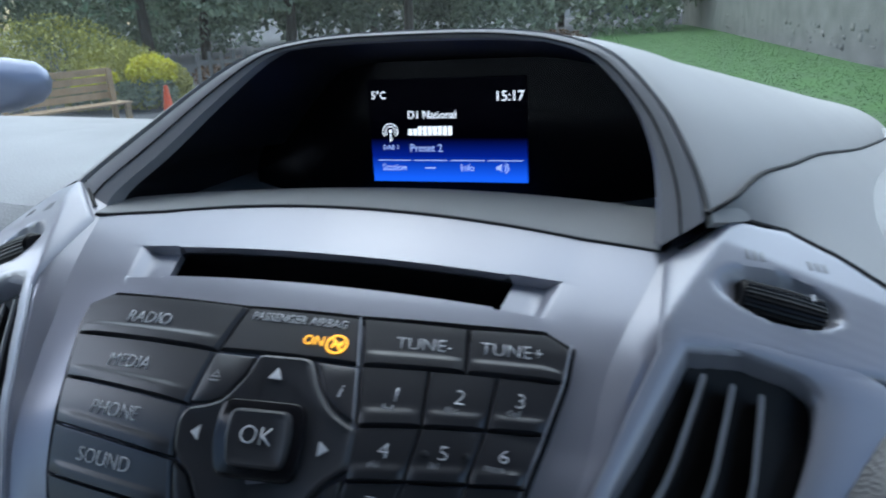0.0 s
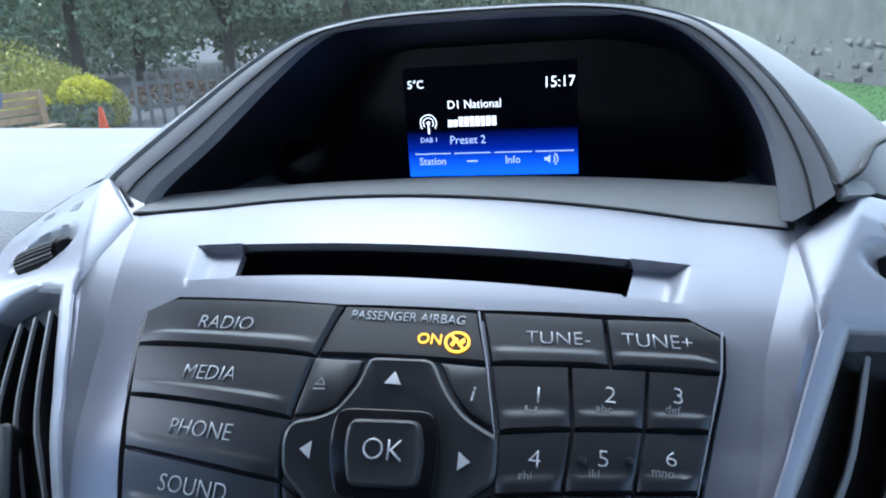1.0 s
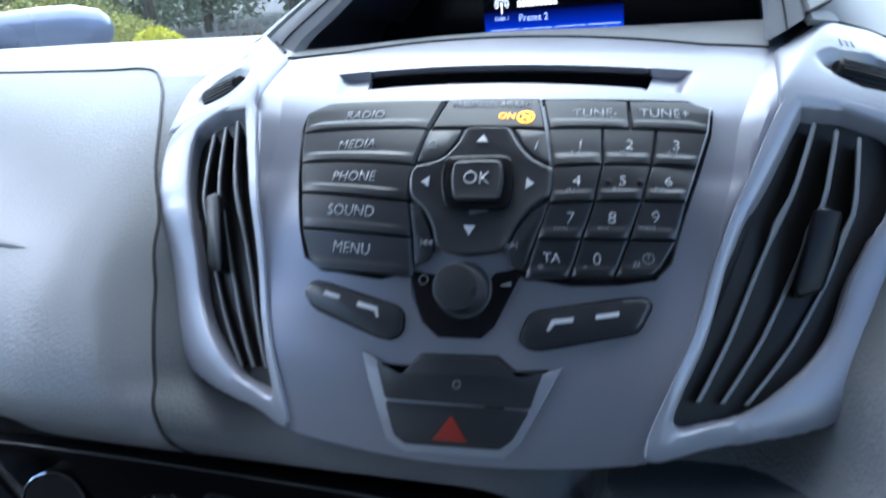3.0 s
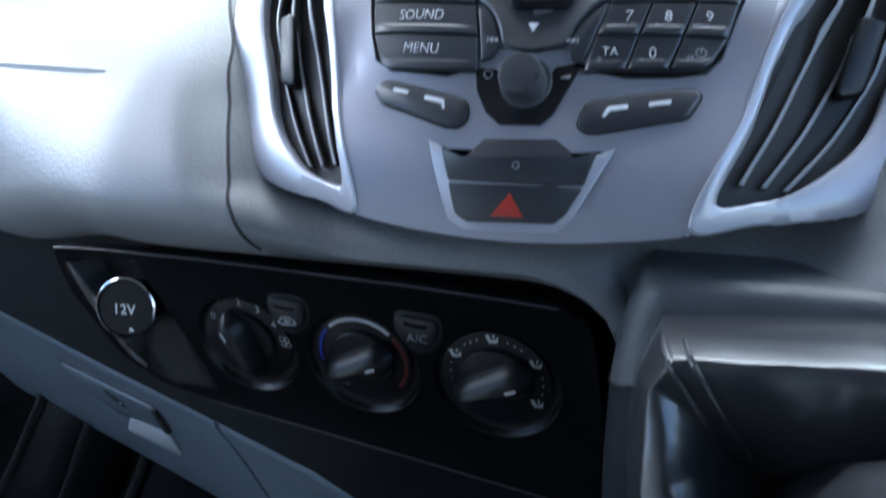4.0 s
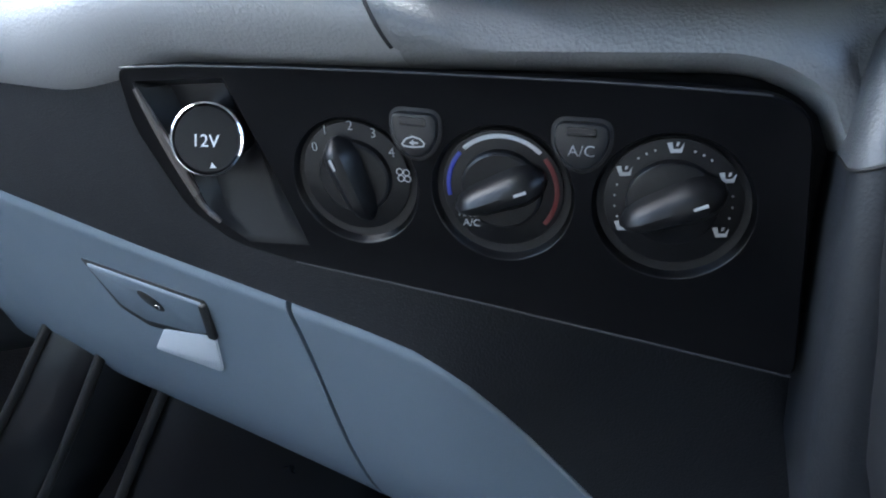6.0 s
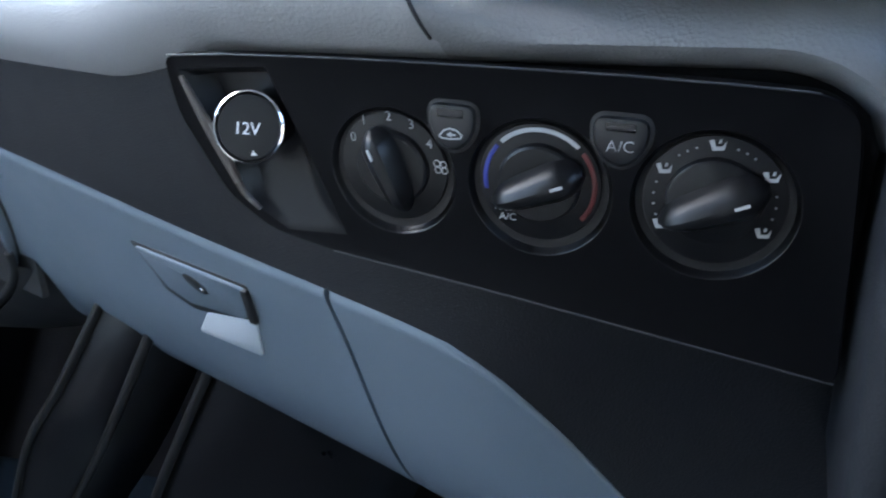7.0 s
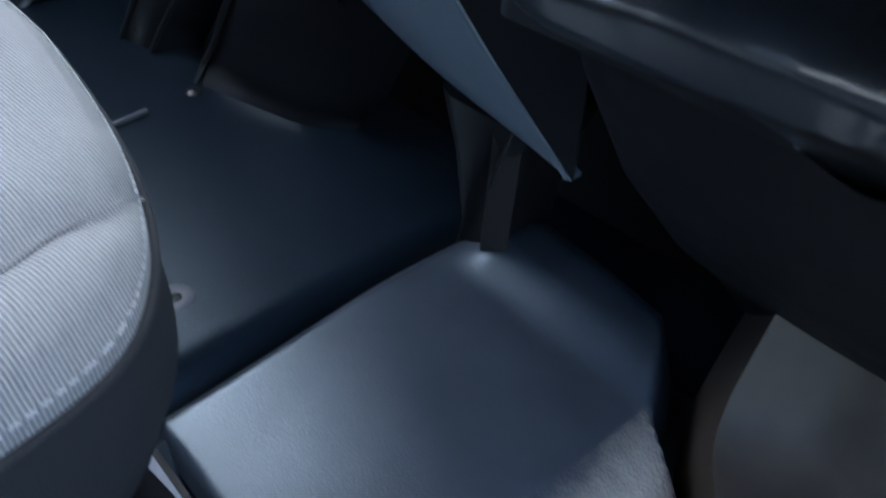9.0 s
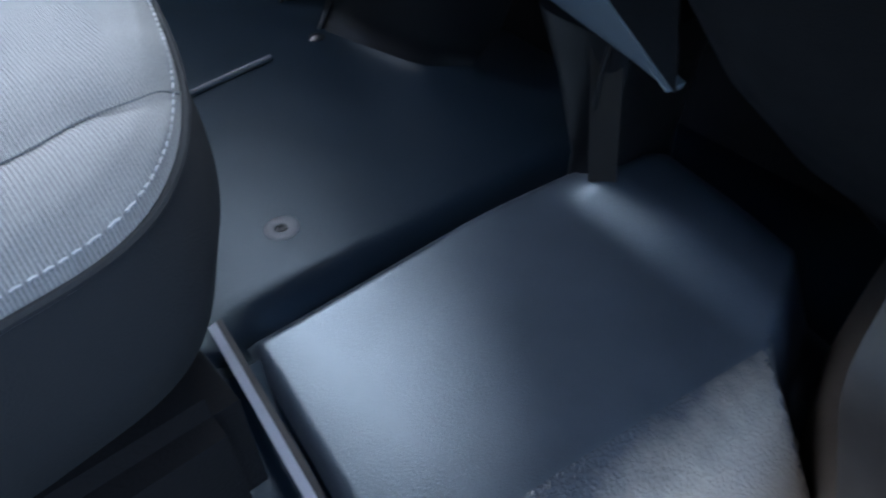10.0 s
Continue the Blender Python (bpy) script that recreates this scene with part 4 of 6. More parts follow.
def dial(cx, cz, r, turn_deg, name):
    d = part("dial", slab(ring_of(cx, cz, r), clim, -6, -2.2, 0.3), DIAL, climate)
    part("recess_ring", loft([[clim(x, z, h) for x, z in ring_of(cx, cz - 2.4 * k, r + 5.2 * k)] for k, h in ((1, 0), (.96, -.1), (.90, -.5), (.78, -2.0), (.6, -3.4), (.3, -3.9), (0, -3.9))], caps=False), BEZEL, d, "bevelled well round the dial")
    r *= .001
    part("knob", lathe([(r * .68, -.0022), (r * .66, .0006), (r * .62, .0014), (0, .0018)], dial_pose(cx, cz), 48), DIAL, d)
    # grip blade across the knob, broad at its pointer end
    loops = []
    m = dial_pose(cx, cz) @ pose(0, 0, 0, 0, 0, turn_deg)
    L = r * .80
    for i in range(19):
        t = -1 + 2 * i / 18
        w = r * (.31 + .07 * t) * (1 - abs(t) ** 4.5 * .80)
        hh = .0030 + .0095 * (1 - abs(t) ** 5 * .9)
        loops.append([m @ V((t * L, y * w, z)) for y, z in ((-1, .0005), (-.86, hh * .55), (-.50, hh * .92), (-.22, hh), (.05, hh), (.42, hh * .86), (.84, hh * .5), (1, .0005))])
    part("grip", loft(loops), DIAL, d, angle=28)
    part("pointer", box_at(m, (L * .42, -.0006, .0123), (L * .68, .0006, .0130)), PRINT_DIM, d)
    return d


def dial_pose(cx, cz):
    n = V((0, -1, -.15)).normalized()
    xax = V((1, 0, 0))
    yax = n.cross(xax).normalized()
    m = Matrix((xax, yax, n)).transposed().to_4x4()
    m.translation = clim(cx, cz, 0)
    return m


def box_at(m, lo, hi):
    bm = box(lo, hi)
    bmesh.ops.transform(bm, matrix=m, verts=bm.verts)
    return bm


d1, d2, d3 = [dial(*d, "dial") for d in DIALS]
ct = flip(clim)
for w, x, z in (("0", -255, 754), ("1", -248.5, 762.5), ("2", -235.8, 765), ("3", -224.8, 761.8), ("4", -216.8, 753)):
    text("number", w, ct, x - .9, -z + .5, 4.7, PRINT_DIM, d1, h=-2.15, slim=.01)
shape("fan_icon", ringpolys(-214.8, 743.6, 1.7, .45) + ringpolys(-211.6, 743.2, 1.7, .45) + ringpolys(-214.4, 740.4, 1.7, .45) + ringpolys(-211.2, 740.2, 1.7, .45), clim, PRINT_DIM, d1, h=-2.1)
c2x, c2z, r2 = -167.2, 738, 25.5
shape("white_band", [arc(c2x, c2z, r2, 2.0, 45, 132, 18)], clim, PRINT_DIM, d2, h=-2.15, thick=.3)
shape("blue_band", [arc(c2x, c2z, r2, 2.0, 138, 190, 12)], clim, BLUE_PRINT, d2, h=-2.15, thick=.3)
shape("red_band", [arc(c2x, c2z, r2, 2.2, -40, 38, 14)], clim, RED_PRINT, d2, h=-2.15, thick=.3)
text("legend", "MAX", ct, -184, -724.6, 2.7, PRINT_DIM, d2, h=-2.1)
text("legend", "A/C", ct, -182, -720.4, 3.6, PRINT_DIM, d2, h=-2.1)
c3x, c3z = -95, 736.8
for a in (200, 188, 176, 164, 128, 119, 110, 72, 63, 54, 10, -2, -14):
    shape("dot", [[(c3x + 23.6 * math.cos(radians(a)) + .55 * math.cos(b * 1.047), c3z + 23.6 * math.sin(radians(a)) + .55 * math.sin(b * 1.047)) for b in range(6)]], clim, PRINT_DIM, d3, h=-2.1, thick=.3)
for a in (212, 148, 91, 30, -32):
    x, z = c3x + 23.6 * math.cos(radians(a)), c3z + 23.6 * math.sin(radians(a))
    shape("flow_icon", [[(x + 1.1 * px, z + 1.1 * pz) for px, pz in pl] for pl in ([(-3, 1.8), (-1.2, 2.2), (-.6, -.4), (1.6, -.2), (3, 2), (2.4, -1.6), (-1.6, -2)], [(.2, .6), (1.2, 1), (1.4, 2.4), (.4, 2.2)])], clim,
          PRINT_DIM, d3, h=-2.1)
for pts, nm in (([(-214.5, 773), (-193.5, 772), (-194, 761), (-199, 753.5), (-205, 751), (-211.5, 754), (-215, 762)], "recirc"), ([(-143, 771), (-121, 770), (-121, 760), (-126, 752), (-132, 749), (-139, 752), (-143.5, 760)], "ac")):
    b = part("button", slab(resample(rounded(pts, 5), 1.5), clim, -0.5, 3.4, 1.8), BUTTON, climate)
    part("button_gap", slab(resample(inset(rounded(pts, 5), -1.7), 1.5), clim, -0.5, .35, .2), BLACK, b)
    cx = sum(p[0] for p in pts) / len(pts)
    part("button_lens", slab(rounded([(cx - 6, pts[0][1] - 2.2), (cx + 6.3, pts[0][1] - 2.8), (cx + 6.3, pts[0][1] - 6.6), (cx - 6, pts[0][1] - 6)], 1), clim, 3.2, 3.7, .3), GLOSS, b)
    if nm == "ac":
        text("legend", "A/C", ct, -132, -758.4, 5.0, PRINT_DIM, b, h=3.4, slim=.01)
    else:
        hull = [(-210.6, 758.4), (-208.2, 761.2), (-205, 762.3), (-201.6, 761.4), (-199.2, 759.0), (-200.2, 757.2), (-205, 756.7), (-209.4, 757.1)]
        shape("car_icon", [[hull[q], hull[(q + 1) % 8], inset(hull, .75)[(q + 1) % 8], inset(hull, .75)[q]] for q in range(8)] + [[(-206.8, 759), (-204.6, 760.6), (-204.6, 759.5), (-202.6, 759.5), (-202.6, 758.6), (-204.6, 758.6), (-204.6, 757.6)]], clim, PRINT_DIM, b, h=3.4)

# 12 V socket in its slanted recess
sock = thing("power_socket", "round black twelve volt socket cap with a chrome ring", "power socket")
n_s = V((0.24, -0.94, 0.22)).normalized()
sm = Matrix.Translation(clim(-308, 756, 2)) @ n_s.to_track_quat("Z", "Y").to_matrix().to_4x4()
part("chrome_ring", lathe([(.0170, -.012), (.0178, .004), (.0175, .0062), (.0166, .0068), (.0160, .0055), (.0160, .002)], sm, 48), CHROME, sock)
capp = part("cap", lathe([(.0161, 0), (.0161, .0048), (.0152, .0060), (0, .0066)], sm, 48), DIAL, sock)
cap_map = lambda x, s, h: clim(-308, 756, 2) + (V((1, 0, 0)) - n_s * n_s.x).normalized() * x * .001 + n_s.cross((V((1, 0, 0)) - n_s * n_s.x).normalized()).normalized() * -s * .001 + n_s * (.0066 + h * .001)
text("legend", "12V", cap_map, -0.5, 1.0, 6.0, LEGEND, capp, h=0.0)
shape("arrow", [[(2.6, 10.8), (5.0, 13.2), (1.8, 13.4)]], cap_map, LEGEND, capp, h=-0.2)

# ---- lower dash: band behind the heater panel, glovebox ----


TOP_LINE = curve([(-.90, .335, .735), (-.664, .279, .712), (-.536, .255, .692), (-.413, .233, .671), (-.296, .210, .655), (-.215, .196, .640), (-.164, .208, .597), (-.098, .246, .503), (-.022, .287, .406), (.02, .30, .36)], 8)
BOT_LINE = curve([(-.9, .515, .44), (-.6, .435, .436), (-.356, .365, .428), (-.19, .318, .418), (-.022, .288, .404), (.02, .302, .355)], 8)


def along(line, x):
    xs = [p.x for p in line]
    return V((x, np.interp(x, xs, [p.y for p in line]), np.interp(x, xs, [p.z for p in line])))


def glove_top(x):
    return along(TOP_LINE, x)


def glove_bot(x):
    return along(BOT_LINE, x)


def band(x, t):
    g = glove_top(x)
    top = V((x, .188 + back_off(x) * 0.9 + (.012 if x > -.36 else 0), .80))
    p = top.lerp(g + V((0, .002, 0)), t)
    if x > -.36:
        p.y = max(p.y, .181 + .15 * (.763 - p.z)) if p.z > .64 else p.y
    return p


part("middle_band", sheet(band, span(-1.0, -0.02, 64), span(0, 1, 12), 0.004), mat("slate grained plastic", (0.008, 0.009, 0.0115), 0.5, grain=0.3, grain_size=0.0014, kind="cells", spec=0.25), dash, "dark band between pad and glovebox")


def lid(x, t):
    a, b = glove_top(x), glove_bot(x)
    if t > 1:
        return b + V((0, .32 * (t - 1), -.10 * (t - 1) + .9 * (t - 1) ** 2))
    p = a.lerp(b, t)
    w = (b - a).length
    roll = math.sin(math.pi * .5 * min(1, t / .74)) ** 2 if t < .74 else 1 - ((t - .74) / .26) ** 2
    p += V((-.1, -.79, -.57)) * .075 * w * roll
    if t < .05:
        p += V((0, .007, -.001)) * (1 - t / .05) ** 2
    return p


def seam_x(t):
    return -.3005 + .020 * t * t


def left_x(t):
    """The lid's outer end, cut back round the pocket."""
    return float(np.interp(t, [0, .12, .3, .45, .65, 1.2], [-.690, -.682, -.705, -.745, -.80, -.80]))


glove = thing("glovebox", "grey plastic glovebox lid with a recessed latch below the dash", "glovebox")
part("lid", sheet(lambda u, t: lid(left_x(t) + (seam_x(t) - .002 - left_x(t)) * u, t), span(0, 1, 36), [0, .008, .016, .025, .037] + span(.05, 1, 19) + [1.02, 1.05, 1.09, 1.13], .006), LOWER, glove)
part("side_panel", sheet(lambda u, t: lid(seam_x(t) + .002 + (-.024 - seam_x(t)) * u, t), span(0, 1, 24), [0, .008, .016, .025, .037] + span(.05, 1, 14) + [1.02, 1.05], .006), LOWER, dash, "grey lower dash panel")


LID_OUT = V((-.22, -.79, -.57)).normalized()


def lid_xz(x, z, h):
    """On the lid, in millimetres of the place across and up, h mm out of it."""
    xx = x * .001
    a, b = glove_top(xx), glove_bot(xx)
    return lid(xx, (a.z - z * .001) / (a.z - b.z)) + LID_OUT * h * .001


part("latch_well", slab(resample(rounded([(-499, 643), (-377, 634), (-384, 600), (-397, 594), (-461, 590), (-487, 601)], 3), 5), lid_xz, -3, 0.5, 0.3), BLACK, glove, "dark well behind the latch")
part("latch", slab(resample(rounded([(-494, 640), (-381, 631.5), (-391, 604), (-399, 600), (-458, 597), (-480, 606)], 3), 5), lid_xz, -3, 2.4, 1.5), LOWER, glove, "grey latch handle")
part("latch_hinge", slab(resample(rounded([(-384, 631), (-377.5, 631), (-384, 600), (-392, 600)], 2), 4), lid_xz, -1, 3.2, .8), BLACK, glove, "dark end of the latch")
part("lock", slab([(-436.5 + 11 * math.cos(a * .2618), 621 + 6.5 * math.sin(a * .2618) - 4 * math.cos(a * .2618)) for a in range(24)], lid_xz, 1, 2.9, .5), BLACK, glove, "round black lock")
part("lock_pin", slab([(-432 + 2.4 * math.cos(a * .5236), 617 + 2.4 * math.sin(a * .5236)) for a in range(12)], lid_xz, 2, 3.6, .4), CHROME, glove)
part("finger_well", slab(resample(rounded([(-444, 592), (-386, 601), (-397, 565), (-470, 566)], 5), 5), lid_xz, -3, 1.6, .8), mat("pale scooped plastic", (0.42, 0.46, 0.50), 0.42, grain=0.1, grain_size=0.001), glove, "pale finger well under the latch")

# pocket at the outer end of the glovebox
pocket = thing("door_side_pocket", "grey open pocket at the end of the dashboard", "pocket")
POCKET_M = mat("dark grey pocket plastic", (0.017, 0.0175, 0.019), 0.5, grain=0.2, grain_size=0.0012, kind="cells")


def pick(line, a, b, n):
    """n points of a line between its fractions a and b."""
    out = []
    for q in span(a, b, n):
        f = q * (len(line) - 1)
        m = min(int(f), len(line) - 2)
        out.append(line[m].lerp(line[m + 1], f - m))
    return out


MOUTH = curve([(-.97, .350, .668), (-.864, .341, .662), (-.784, .336, .651), (-.752, .342, .620), (-.743, .354, .583), (-.752, .367, .547), (-.797, .385, .506), (-.88, .41, .459), (-.952, .424, .44)], 6)
part("pocket_shell", loft([[p + (V((-.99, .43, .56)) - p) * k + V((0, d, 0)) for p in MOUTH] for k, d in ((0, 0), (.03, .012), (.10, .035), (.30, .06), (.6, .07))], closed=False), POCKET_M, pocket)
part("pocket_lip", tube(pick(MOUTH, .55, 1, 24), lambda t: .004 + .003 * t, 10), POCKET_M, pocket, "rounded lip of the pocket")
part("under_panel", loft([[p + V((.004 + .10 * k, .05 * k, -.006 - .045 * k + .03 * k * k)) for p in pick(MOUTH, .58, 1, 20)] for k in (0, .15, .4, .7, 1)], closed=False), POCKET_M, pocket, "dark panel under the pocket")
ARCH = curve([(-.97, .350, .722), (-.86, .318, .716), (-.76, .292, .712)] + [tuple(lid_xz(x, z, 0)) for x, z in ((-698, 703), (-684, 672), (-706, 622), (-750, 570), (-800, 535))], 6)
arch_a, arch_b = pick(ARCH, 0, 1, 40), pick(MOUTH, 0, .66, 40)
part("pocket_arch", loft([[a.lerp(b, k) + V((.2, -.85, .2)) * .008 * math.sin(math.pi * min(1, k * 1.1)) for a, b in zip(arch_a, arch_b)] for k in (.02, .15, .4, .65, .85, .95, 1)] + [[b + V((-.006, .012, 0)) for b in arch_b]], closed=False), LOWER, pocket, "blue-grey arched trim round the pocket")
part("arch_seam", tube([p + V((0, -.0012, 0)) for p in ARCH[10:]], .0011), BLACK, pocket)
part("pocket_back", sheet(lambda x, z: V((x, .372 + .26 * (-.74 - x), z)), span(-.99, -.72, 8), span(.52, .80, 8), .006), POCKET_M, pocket, "dark inside of the pocket")

# ---- gear lever ----
lever = thing("gear_lever", "black gear lever with a leatherette gaiter and chrome collar", "gear lever")
GC = V((0.0777, 0.0228, 0.8085))


AX, AY = V((1, -.05, .03)).normalized(), V((.02, .42, .90)).normalized()
AN = AX.cross(AY).normalized()
if AN.y > 0:
    AN = -AN
RC = V((.092, .085, .742))
N = 72


def bump(a, at, width):
    d = (a - at + 180) % 360 - 180
    return math.exp(-(d / width) ** 2)


def gring(t, w, h, e, out, corner=0.0, notch=0.0, crease=0.0, seed=0.0, dx=0.0, dy=0.0):
    """A ring of the gaiter round the lever: squarish below, with raised corners and a folded notch at its side."""
    c = RC.lerp(GC, t) + AX * dx + AY * dy
    pts = []
    for i in range(N):
        a = 360 * i / N
        cs, sn = math.cos(radians(a)), math.sin(radians(a))
        low = bump(a, 222, 26)
        cr = crease * noise.noise(V((cs * 4.5, sn * 4.5, seed))) + crease * .5 * noise.noise(V((cs * 11, sn * 11, seed * 1.7)))
        k = 1 + cr - notch * .07 * bump(a, 184, 15) - .07 * low * (w > .09)
        lift = corner * (bump(a, 148, 20) + .7 * bump(a, 228, 14) + .8 * bump(a, 38, 20)) - notch * .016 * bump(a, 186, 11) - notch * .010 * bump(a, 272, 25)
        pts.append(c + AX * (math.copysign(abs(cs) ** e, cs) * w * k) + AY * (math.copysign(abs(sn) ** e, sn) * h * k) + AN * (out + lift + .018 * cr))
    return pts


def ease(q):
    q = max(0.0, min(1.0, q))
    return q * q * (3 - 2 * q)


# outer bag of the gaiter: folded ridges (across, up, height) with a slope on either side
FOLDS = (([(-.108, .064, .010), (-.101, .021, .016), (-.088, -.008, .021)], .62, 2.2, .009),
         ([(-.114, -.014, .008), (-.092, -.038, .010), (-.070, -.055, .012), (-.048, -.080, .012)], .75, 2.2, .004),
         ([(-.048, -.080, .012), (.02, -.076, .013), (.115, -.076, .010)], 2.2, 1.7, .005),
         ([(.12, .070, .016), (-.02, .072, .018), (-.108, .067, .020)], 1.8, 1.3, .016),
         ([(.115, -.076, .010), (.120, 0, .012), (.12, .070, .016)], 1.5, 1.5, .008))
RIM_LINE = [(-.112, .078), (-.120, .055), (-.120, .020), (-.117, -.012), (-.115, -.040), (-.112, -.062), (-.100, -.085), (-.055, -.098), (.05, -.096), (.13, -.092), (.135, .08), (.02, .086)]


def inside(x, y):
    """Depth inside the gaiter's foot line (minus outside)."""
    best, odd = 9.0, False
    for (ax, ay), (bx, by) in zip(RIM_LINE, RIM_LINE[1:] + RIM_LINE[:1]):
        t = max(0, min(1, ((x - ax) * (bx - ax) + (y - ay) * (by - ay)) / ((bx - ax) ** 2 + (by - ay) ** 2)))
        best = min(best, math.hypot(x - ax - t * (bx - ax), y - ay - t * (by - ay)))
        if (ay > y) != (by > y) and x < ax + (y - ay) * (bx - ax) / (by - ay):
            odd = not odd
    return best if odd else -best


def bag(x, y):
    h = -.044
    for pts, left, right, r in FOLDS:
        best = (9.0, 0, 0)
        for n, (a, b) in enumerate(zip(pts, pts[1:])):
            ux, uy = b[0] - a[0], b[1] - a[1]
            tt = ((x - a[0]) * ux + (y - a[1]) * uy) / (ux * ux + uy * uy)
            t = max(0, min(1, tt))
            d = math.hypot(x - a[0] - t * ux, y - a[1] - t * uy)
            if d < best[0]:
                past = ease((tt - 1) * math.hypot(ux, uy) / .007) if n == len(pts) - 2 else 0
                side = ux * (y - a[1]) - uy * (x - a[0])
                best = (d, a[2] + (b[2] - a[2]) * t, right if side > 0 else left + (right - left) * past)
        d, top, slope = best
        h = max(h, top - slope * (math.sqrt(d * d + r * r) - r))
    h += .0012 * noise.noise(V((x * 60, y * 45, 3))) + .0006 * noise.noise(V((x * 150 + y * 60, y * 110, 8)))
    dep = inside(x, y)
    return min(h, .004 - .035 * math.exp(-max(dep, 0) / .006) + dep * 1.2 if dep > 0 else -.031 + dep * 3)


RIM_DENSE = [(p.x, p.y) for p in curve([(*q, 0) for q in RIM_LINE + RIM_LINE[:1]], 24)[:-1]]
part("gaiter", loft([[RC + AX * (q[0] * k) + AY * (q[1] * k) + AN * bag(q[0] * k * .9999, q[1] * k * .9999) for q in RIM_DENSE] for k in span(.30, 1, 120)] + [[RC + AX * (q[0] * 1.005) + AY * (q[1] * 1.005) - AN * d for q in RIM_DENSE] for d in (.045, .09)]), LEATHER, lever, "creased black leatherette gaiter", angle=60)
part("gaiter_neck", loft([gring(0, .072, .047, .8, -.06), gring(.10, .068, .045, .85, -.036, 0, 0, .04, 4, -.002, -.006), gring(.20, .061, .045, .95, -.020, 0, 0, .04, 5, -.004, -.010), gring(.32, .061, .049, .95, -.006, 0, 0, .04, 5.4, -.004, -.012), gring(.46, .056, .048, .95, .000, 0, 0, .05, 5.7, -.003, -.018),
                          gring(.60, .053, .045, .95, .003, 0, 0, .06, 6.0, -.002, -.020), gring(.74, .049, .041, 1, .004, 0, 0, .08, 6.3, -.002, -.019), gring(.84, .043, .037, 1, .003, 0, 0, .12, 6.6, -.002, -.015), gring(.92, .036, .032, 1, .002, 0, 0, .18, 7.0, -.001, -.007),
                          gring(.97, .031, .028, 1, .004, 0, 0, .18, 7.4, 0, .001), gring(1, .026, .024, 1, .002, 0, 0, .03, 9, 0, .004)]), LEATHER, lever, "creased leatherette neck below the collar", angle=60)
for k in (0.0, .008):
    part("seam", tube([RC + AX * (-.107 + k + .024 * q) + AY * (.070 - .040 * q) + AN * (bag(-.107 + k + .024 * q, .070 - .040 * q) + .0003) for q in span(0, 1, 16)], .0012), LEATHER, lever, "stitched seam")
LA = V((-.1, -.58, .90)).normalized()
lm = Matrix.Translation(GC) @ LA.to_track_quat("Z", "Y").to_matrix().to_4x4()
part("chrome_collar", lathe([(.0235, -.002), (.0262, .002), (.0268, .007), (.0255, .012), (.0225, .015)], lm, 40), CHROME, lever, "bright chrome collar")
part("shaft", lathe([(.0205, .010), (.0195, .022), (.0190, .036), (.0195, .046)], lm, 40), CHROME, lever)
part("knob", lathe([(.019, .041), (.0255, .043), (.029, .050), (.0302, .053), (.0300, .056), (.0285, .057), (.0292, .062), (.0300, .074), (.0285, .088), (.0225, .098), (.012, .103), (0, .104)], lm, 40), GLOSS, lever, "round black gear knob")

# console that carries the lever, falling to the floor
console = thing("gear_console", "dark plastic console under the gear lever", "console")


def con_ring(z, x0, x1, y0, y1, e=.35):
    out = []
    for i in range(40):
        a = 2 * math.pi * i / 40
        c, s = math.cos(a), math.sin(a)
        out.append(V(((x0 + x1) / 2 + (x1 - x0) / 2 * math.copysign(abs(c) ** e, c), (y0 + y1) / 2 + (y1 - y0) / 2 * math.copysign(abs(s) ** e, s), z)))
    return out


part("console_body", loft([con_ring(.165, .165, .46, .47, .75), con_ring(.25, .12, .46, .43, .75), con_ring(.31, .07, .46, .385, .75), con_ring(.36, .035, .46, .33, .75), con_ring(.45, .0, .46, .25, .70), con_ring(.56, -.022, .46, .17, .65), con_ring(.64, -.030, .46, .132, .6)]), PAD_DARK, console)


def cheek_ring(z, front, x0):
    """Section of the dash's cheek beside the heater panel: square with a rounded near corner."""
    r = .013
    near = [V((x0 + r - r * math.cos(a * .1745), front + r - r * math.sin(a * .1745), z)) for a in range(10)]
    return [V((x0 + .004, .26, z)), V((x0, front + .03, z))] + near + [V((x, front, z)) for x in (.03, .10, .2, .32, .46)] + [V((.46, .26, z))]


CHEEK = curve([(.60, .137, -.034), (.66, .134, -.036), (.72, .136, -.0375), (.76, .1445, -.0365), (.785, .1525, -.033), (.800, .1565, -.028), (.806, .163, -.024)], 4)


def cheek_part(lo, hi, at):
    """The cheek between two heights; its rings lean with the seam at height at."""
    rings = []
    for p in [q for q in CHEEK if lo <= q.x <= hi]:
        lean = 1 - abs(p.x - at) / (at - lo if p.x < at else hi - at)
        rings.append([q + V((0, 0, .5 * lean * max(0, min(.055, q.x + .037)))) for q in cheek_ring(p.x, p.y, p.z)])
    return loft(rings)


part("cheek", cheek_part(.7595, .81, .7595), mat("slate cheek plastic", (0.065, 0.070, 0.077), 0.42, grain=0.22, grain_size=0.0014, kind="cells"), dash, "slate grained cheek beside the heater panel")
part("cheek_foot", cheek_part(.59, .7601, .7601), mat("dark slate plastic", (0.013, 0.015, 0.0185), 0.52, grain=0.22, grain_size=0.0014, kind="cells", spec=0.2), dash, "darker slate panel below the cheek's seam")
part("cheek_seam", tube([q + V((-.0004, -.0004, .5 * max(0, min(.055, q.x + .037)))) for q in cheek_ring(.76, .1445, -.0365)[1:14]], .0007), BLACK, dash)

